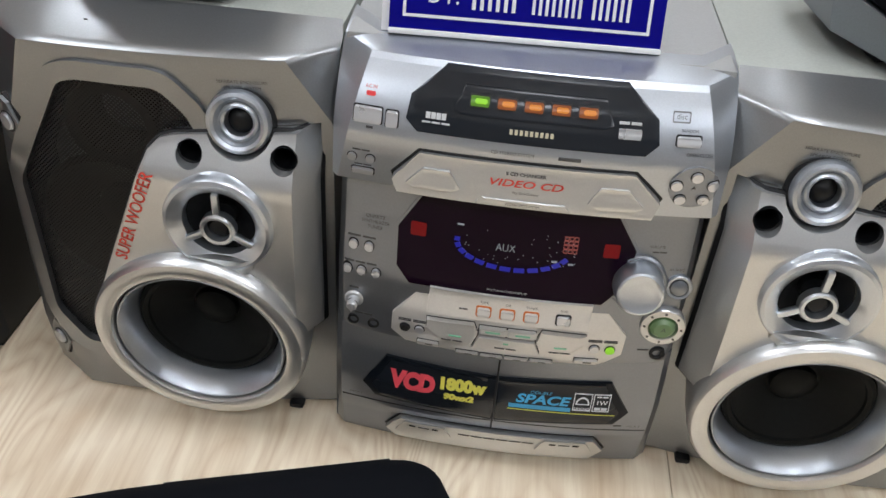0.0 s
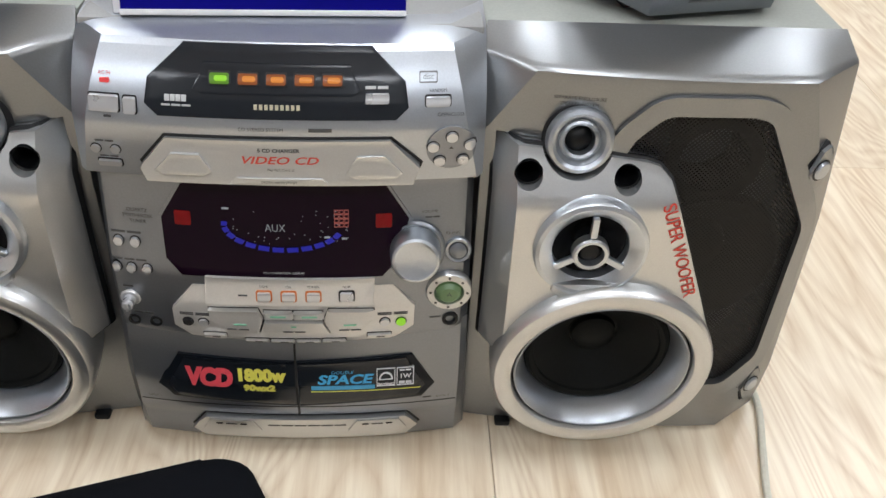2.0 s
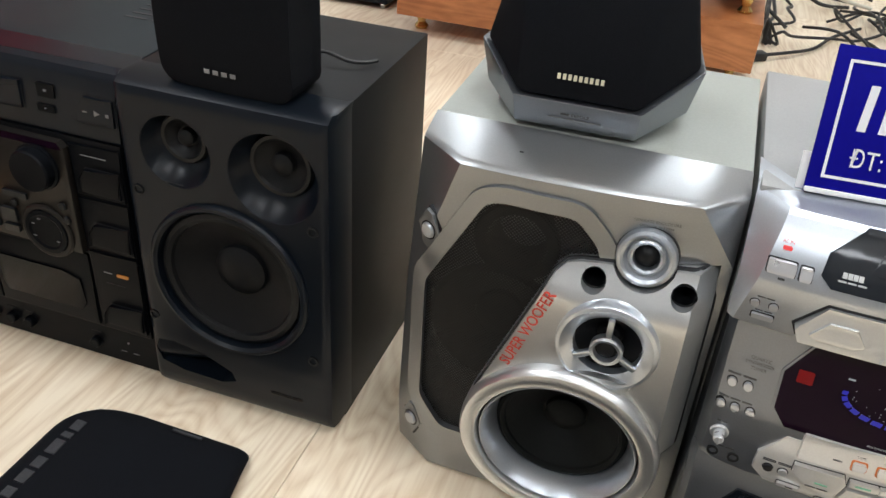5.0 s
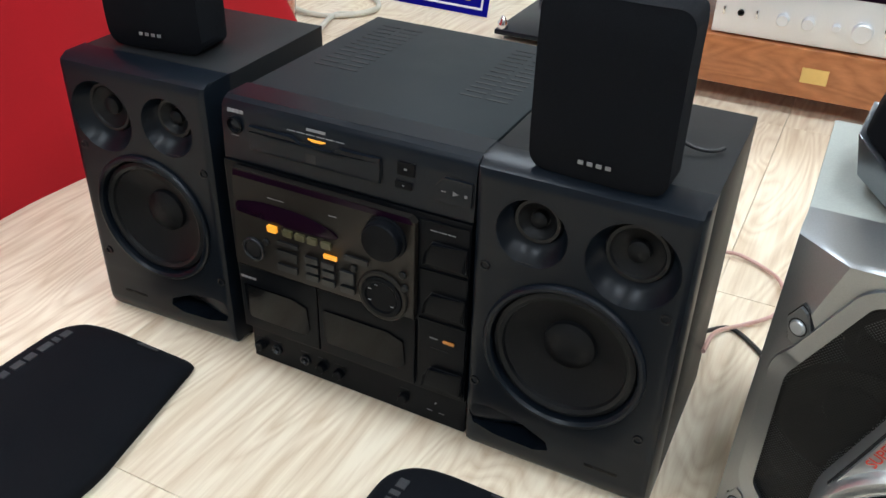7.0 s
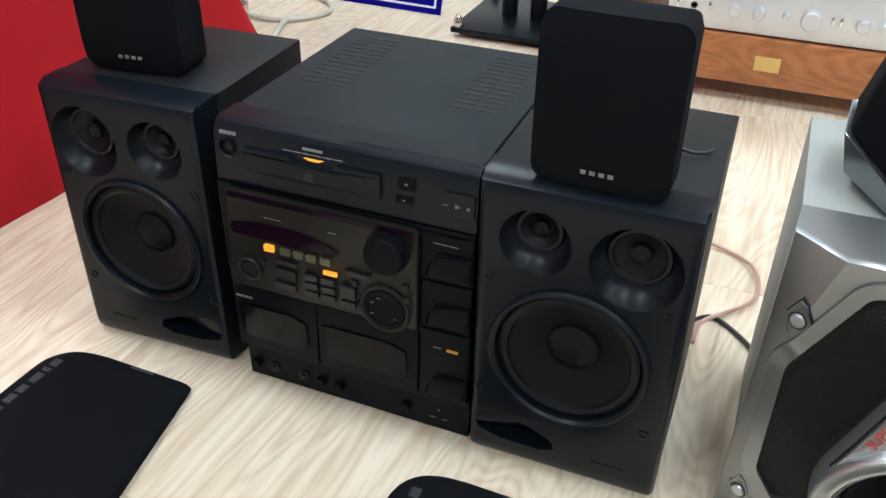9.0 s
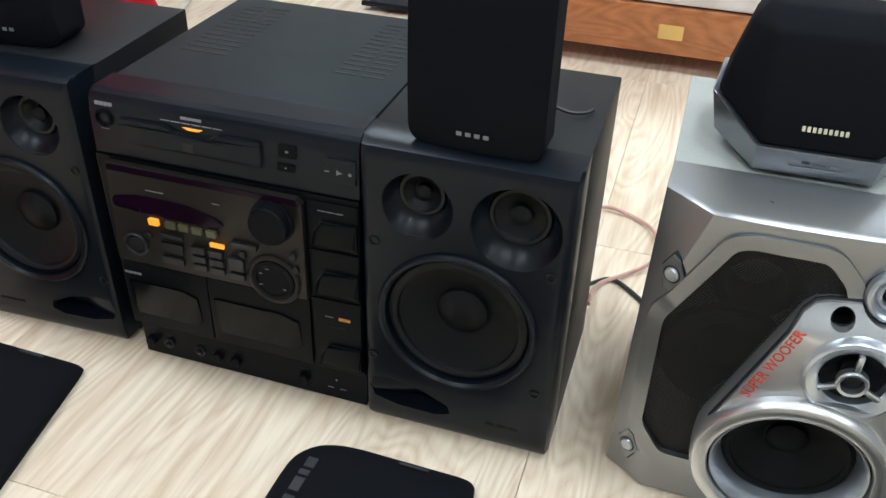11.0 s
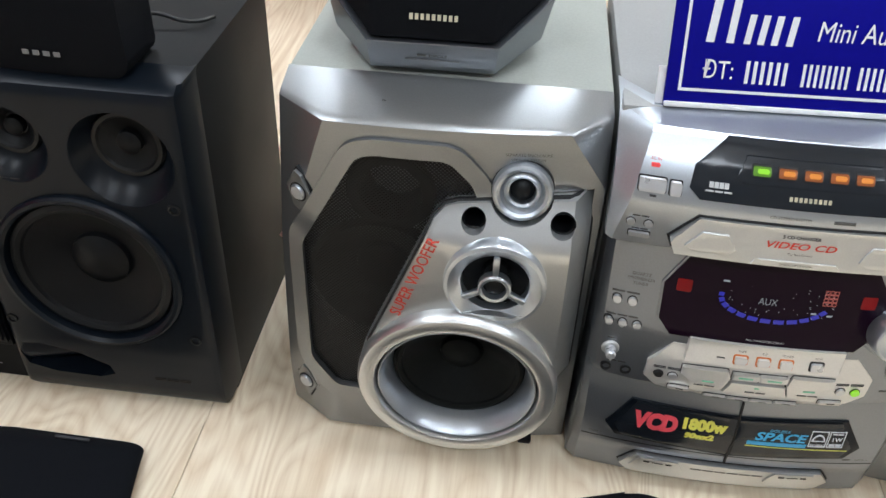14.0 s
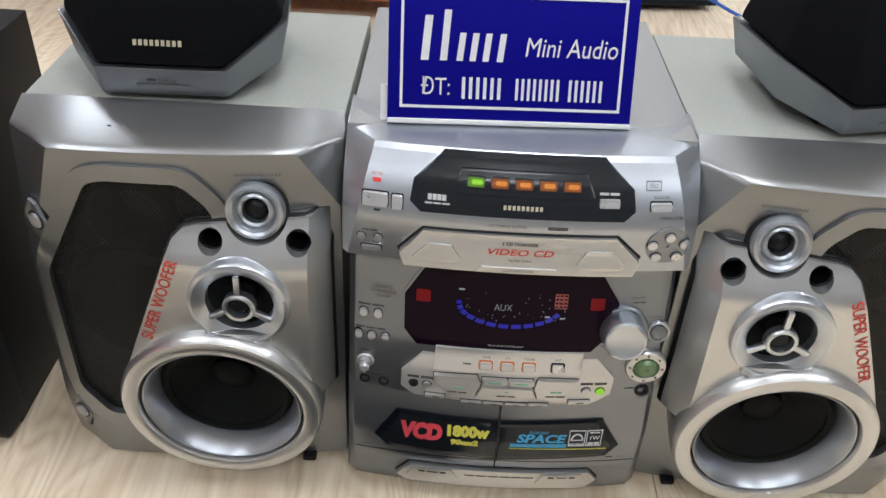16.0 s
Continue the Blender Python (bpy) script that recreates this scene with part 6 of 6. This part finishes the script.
def far_sign():
    e = thing("shop_sign", -1.300, 1.918, 0, "deep blue shop sign with yellow print standing on the floor", "sign", "", -2)
    lean = Matrix.Rotation(radians(-16), 4, "X")
    p = part("panel", turn_bm(box(-0.23, 0.23, -0.002, 0.002, 0.0, 0.32, 0.001), lean), SIGN_BLUE, e)
    o = [(-0.216, 0.014), (0.216, 0.014), (0.216, 0.306), (-0.216, 0.306)]
    b = part("border", frame_ring(o, shrink(o, 0.005), lambda a, c: -0.002, 0.001, 0), WHITE_INK, p)
    b.data.transform(lean)
    for i in range(10):
        q = bars(-0.165 + 0.037 * i, 0.050, 0.030, 0.060, -0.002, YELLOW_INK, p)
        q.data.transform(lean)
    part("prop", turn_bm(box(-0.04, 0.04, -0.001, 0.001, 0.0, 0.25), Matrix.Translation((0, 0.150, 0.002)) @ Matrix.Rotation(radians(18), 4, "X")), SIGN_BLUE, e)
    return e


far_sign()


def red_cloth():
    bm = bmesh.new()
    n, m = 60, 14
    rows = []
    for j in range(m + 1):
        z = 0.85 * j / m
        row = []
        for i in range(n + 1):
            t = i / n
            far = 1.42 + 0.16 * max(0, 1 - z / 0.3) ** 1.5
            y = 0.30 + t * (far - 0.30)
            fold_x = 0.006 * math.sin(y * 9.0 + 0.6) + 0.004 * math.sin(y * 23 + 2 * z)
            row.append(bm.verts.new((-1.282 + fold_x * (1 - 0.5 * z) - 0.20 * max(0, t - 0.93) / 0.07 * max(0, 1 - z / 0.5), y, z)))
        rows.append(row)
    top = []
    for a, b in zip(rows, rows[1:]):
        for i in range(n):
            bm.faces.new((a[i], a[i + 1], b[i + 1], b[i]))
    back = [bm.verts.new((-1.95, v.co.y, 0.85)) for v in rows[-1]]
    for i in range(n):
        bm.faces.new((rows[-1][i], rows[-1][i + 1], back[i + 1], back[i]))
    low = [bm.verts.new((-1.95, v.co.y, 0.0)) for v in rows[-1]]
    for i in range(n):
        bm.faces.new((back[i], back[i + 1], low[i + 1], low[i]))
    for k in (0, n):
        bm.faces.new([r[k] for r in rows] + [back[k], low[k]])
    o = part("red_table_cloth", bm, RED_CLOTH, None, "", 60)
    return tagged(o, "bright red cloth draped over a table to the floor", "table cloth")


red_cloth()


def glass_jar():
    e = thing("glass", -1.475, 1.640, 0, "clear drinking glass standing by the red cloth", "glass")
    bm = lathe([(0, 0), (0.030, 0), (0.033, 0.004), (0.036, 0.060), (0.040, 0.13), (0.0385, 0.13), (0.0345, 0.060), (0.0315, 0.008), (0, 0.007)], 0, 0, 0, 36)
    part("bowl", turn_bm(bm, Matrix.Rotation(radians(90), 4, "X")), GLASS, e)
    # Red reflection in the glass, built as a reddish clear fill.
    part("drink", turn_bm(lathe([(0, 0.0), (0.0305, 0.0), (0.0335, 0.045), (0, 0.045)], 0, 0, 0, 36), Matrix.Translation((0, 0, 0.0085)) @ Matrix.Rotation(radians(90), 4, "X")), clear_glass("pale_drink", (0.75, 0.35, 0.25)), e, "reddish clear fill standing in for a reflection")
    return e


glass_jar()


def cord(name, pts, r, mat, label, category="cable"):
    return tagged(part(name, tube(pts, r, 8, 8), mat), label, category)


loop = lambda cx, cy, rx, ry, z, a0, a1, n: [(cx + rx * math.cos(radians(a0 + (a1 - a0) * i / n)), cy + ry * math.sin(radians(a0 + (a1 - a0) * i / n)), z + 0.002 * math.sin(i * 1.7)) for i in range(n + 1)]
cord("ivory_cable", [(-1.30, 1.52, 0.03)] + loop(-1.44, 1.80, 0.12, 0.10, 0.008, -60, 600, 26), 0.006, CABLE_WHITE, "coiled ivory flat cable lying on the floor")
cord("speaker_wire", [(-0.315, 0.80, 0.06), (-0.312, 0.86, 0.045)] + loop(-0.325, 1.02, 0.072, 0.085, 0.006, -60, 130, 10) + [(-0.40, 1.02, 0.01), (-0.42, 0.93, 0.03)], 0.0026, CABLE_PINK, "pink clear speaker wire looping behind the black speaker")
cord("black_wire", [(-0.33, 0.835, 0.05), (-0.325, 0.90, 0.015), (-0.30, 0.935, 0.004), (-0.262, 0.905, 0.004), (-0.24, 0.87, 0.006)], 0.0028, CABLE_BLACK, "thin black wire between the speakers")
cord("white_floor_cable", [(0.478, 0.80, 0.003), (0.484, 0.68, 0.003), (0.486, 0.63, 0.003), (0.474, 0.58, 0.003), (0.462, 0.53, 0.003), (0.450, 0.44, 0.003), (0.46, 0.30, 0.003)], 0.003, CABLE_WHITE, "ivory cable running past the silver speaker")
cord("blue_cable", [(0.30, 1.78, 0.012), (0.42, 1.80, 0.045), (0.52, 1.77, 0.052), (0.60, 1.72, 0.03), (0.68, 1.68, 0.006), (0.80, 1.60, 0.006)], 0.0035, CABLE_BLUE, "thin blue cable over the stand")
cord("top_wire", [(-0.385, 0.700, 0.3260), (-0.372, 0.715, 0.3300), (-0.350, 0.716, 0.3255), (-0.337, 0.722, 0.3240), (-0.331, 0.735, 0.3225)], 0.0016, CABLE_BLACK, "short black wire behind the small speaker")

rng = random.Random(11)
for k in range(12):
    ax, ay = 0.22 + 0.15 * rng.uniform(-1, 1), 2.25 + 0.22 * rng.uniform(-1, 1)
    pts, heading = [(ax, ay, 0.008)], rng.uniform(0, 6.28)
    for i in range(13):
        heading += rng.uniform(-1.3, 1.3)
        ax = min(0.46, max(0.04, ax + 0.075 * math.cos(heading)))
        ay = min(2.62, max(1.96, ay + 0.075 * math.sin(heading)))
        pts.append((ax, ay, 0.006 + 0.045 * rng.random() ** 2))
    cord("black_cable", pts, rng.choice((0.0032, 0.0042)), CABLE_BLACK, "tangled black power cable on the floor")
cord("ivory_wire", loop(0.30, 2.25, 0.14, 0.10, 0.055, 20, 250, 10), 0.004, CABLE_WHITE, "ivory cable among black cables")


def plugged_cord(pts, tip, rz, label):
    o = cord("power_cord", pts, 0.0036, CABLE_BLACK, label)
    pl = part("plug", turn_bm(box(-0.013, 0.013, -0.022, 0.022, 0.0, 0.018, 0.005), Matrix.Translation(tip) @ Matrix.Rotation(radians(rz), 4, "Z")), CABLE_BLACK, o)
    for s in (-1, 1):
        part("pin", turn_bm(box(s * 0.007 - 0.002, s * 0.007 + 0.002, -0.040, -0.020, 0.007, 0.011, 0.001), Matrix.Translation(tip) @ Matrix.Rotation(radians(rz), 4, "Z")), CHROME, pl)


plugged_cord([(0.040, 1.865, 0.010), (0.09, 1.90, 0.012), (0.14, 1.97, 0.006), (0.18, 2.06, 0.008), (0.24, 2.14, 0.012)], (0.025, 1.855, 0), -60, "black cord with plug end on the floor")
plugged_cord([(0.262, 1.855, 0.010), (0.255, 1.93, 0.012), (0.27, 2.02, 0.008), (0.22, 2.10, 0.010)], (0.275, 1.835, 0), 60, "black cord with two-pin plug on the floor")
box_end = thing("white_adapter", 0.285, 1.752, 0, "small white and black adapter lying on the floor", "adapter", "", 28)
part("body", box(-0.03, 0.014, -0.014, 0.014, 0.0, 0.016, 0.003), ACRYLIC_WHITE, box_end)
part("tip", box(0.0145, 0.045, -0.010, 0.010, 0.001, 0.013, 0.003), RUBBER, box_end)

# ---------------------------------------------------------------- floor tiles
tile_mesh = None
TILE = 0.592
for i in range(-3, 5):
    for j in range(-2, 6):
        x, y = -0.335 + TILE * (i + 0.5), 0.422 + TILE * (j + 0.5)
        if tile_mesh is None:
            h = TILE / 2 - 0.0003
            t = part("tile", box(-h, h, -h, h, -0.006, 0.0, 0.0006, 1), FLOOR_WOOD, floor)
            tile_mesh = t.data
        else:
            t = new("tile", tile_mesh)
            t.parent = floor
        t.matrix_basis = pose(x, y, 0)
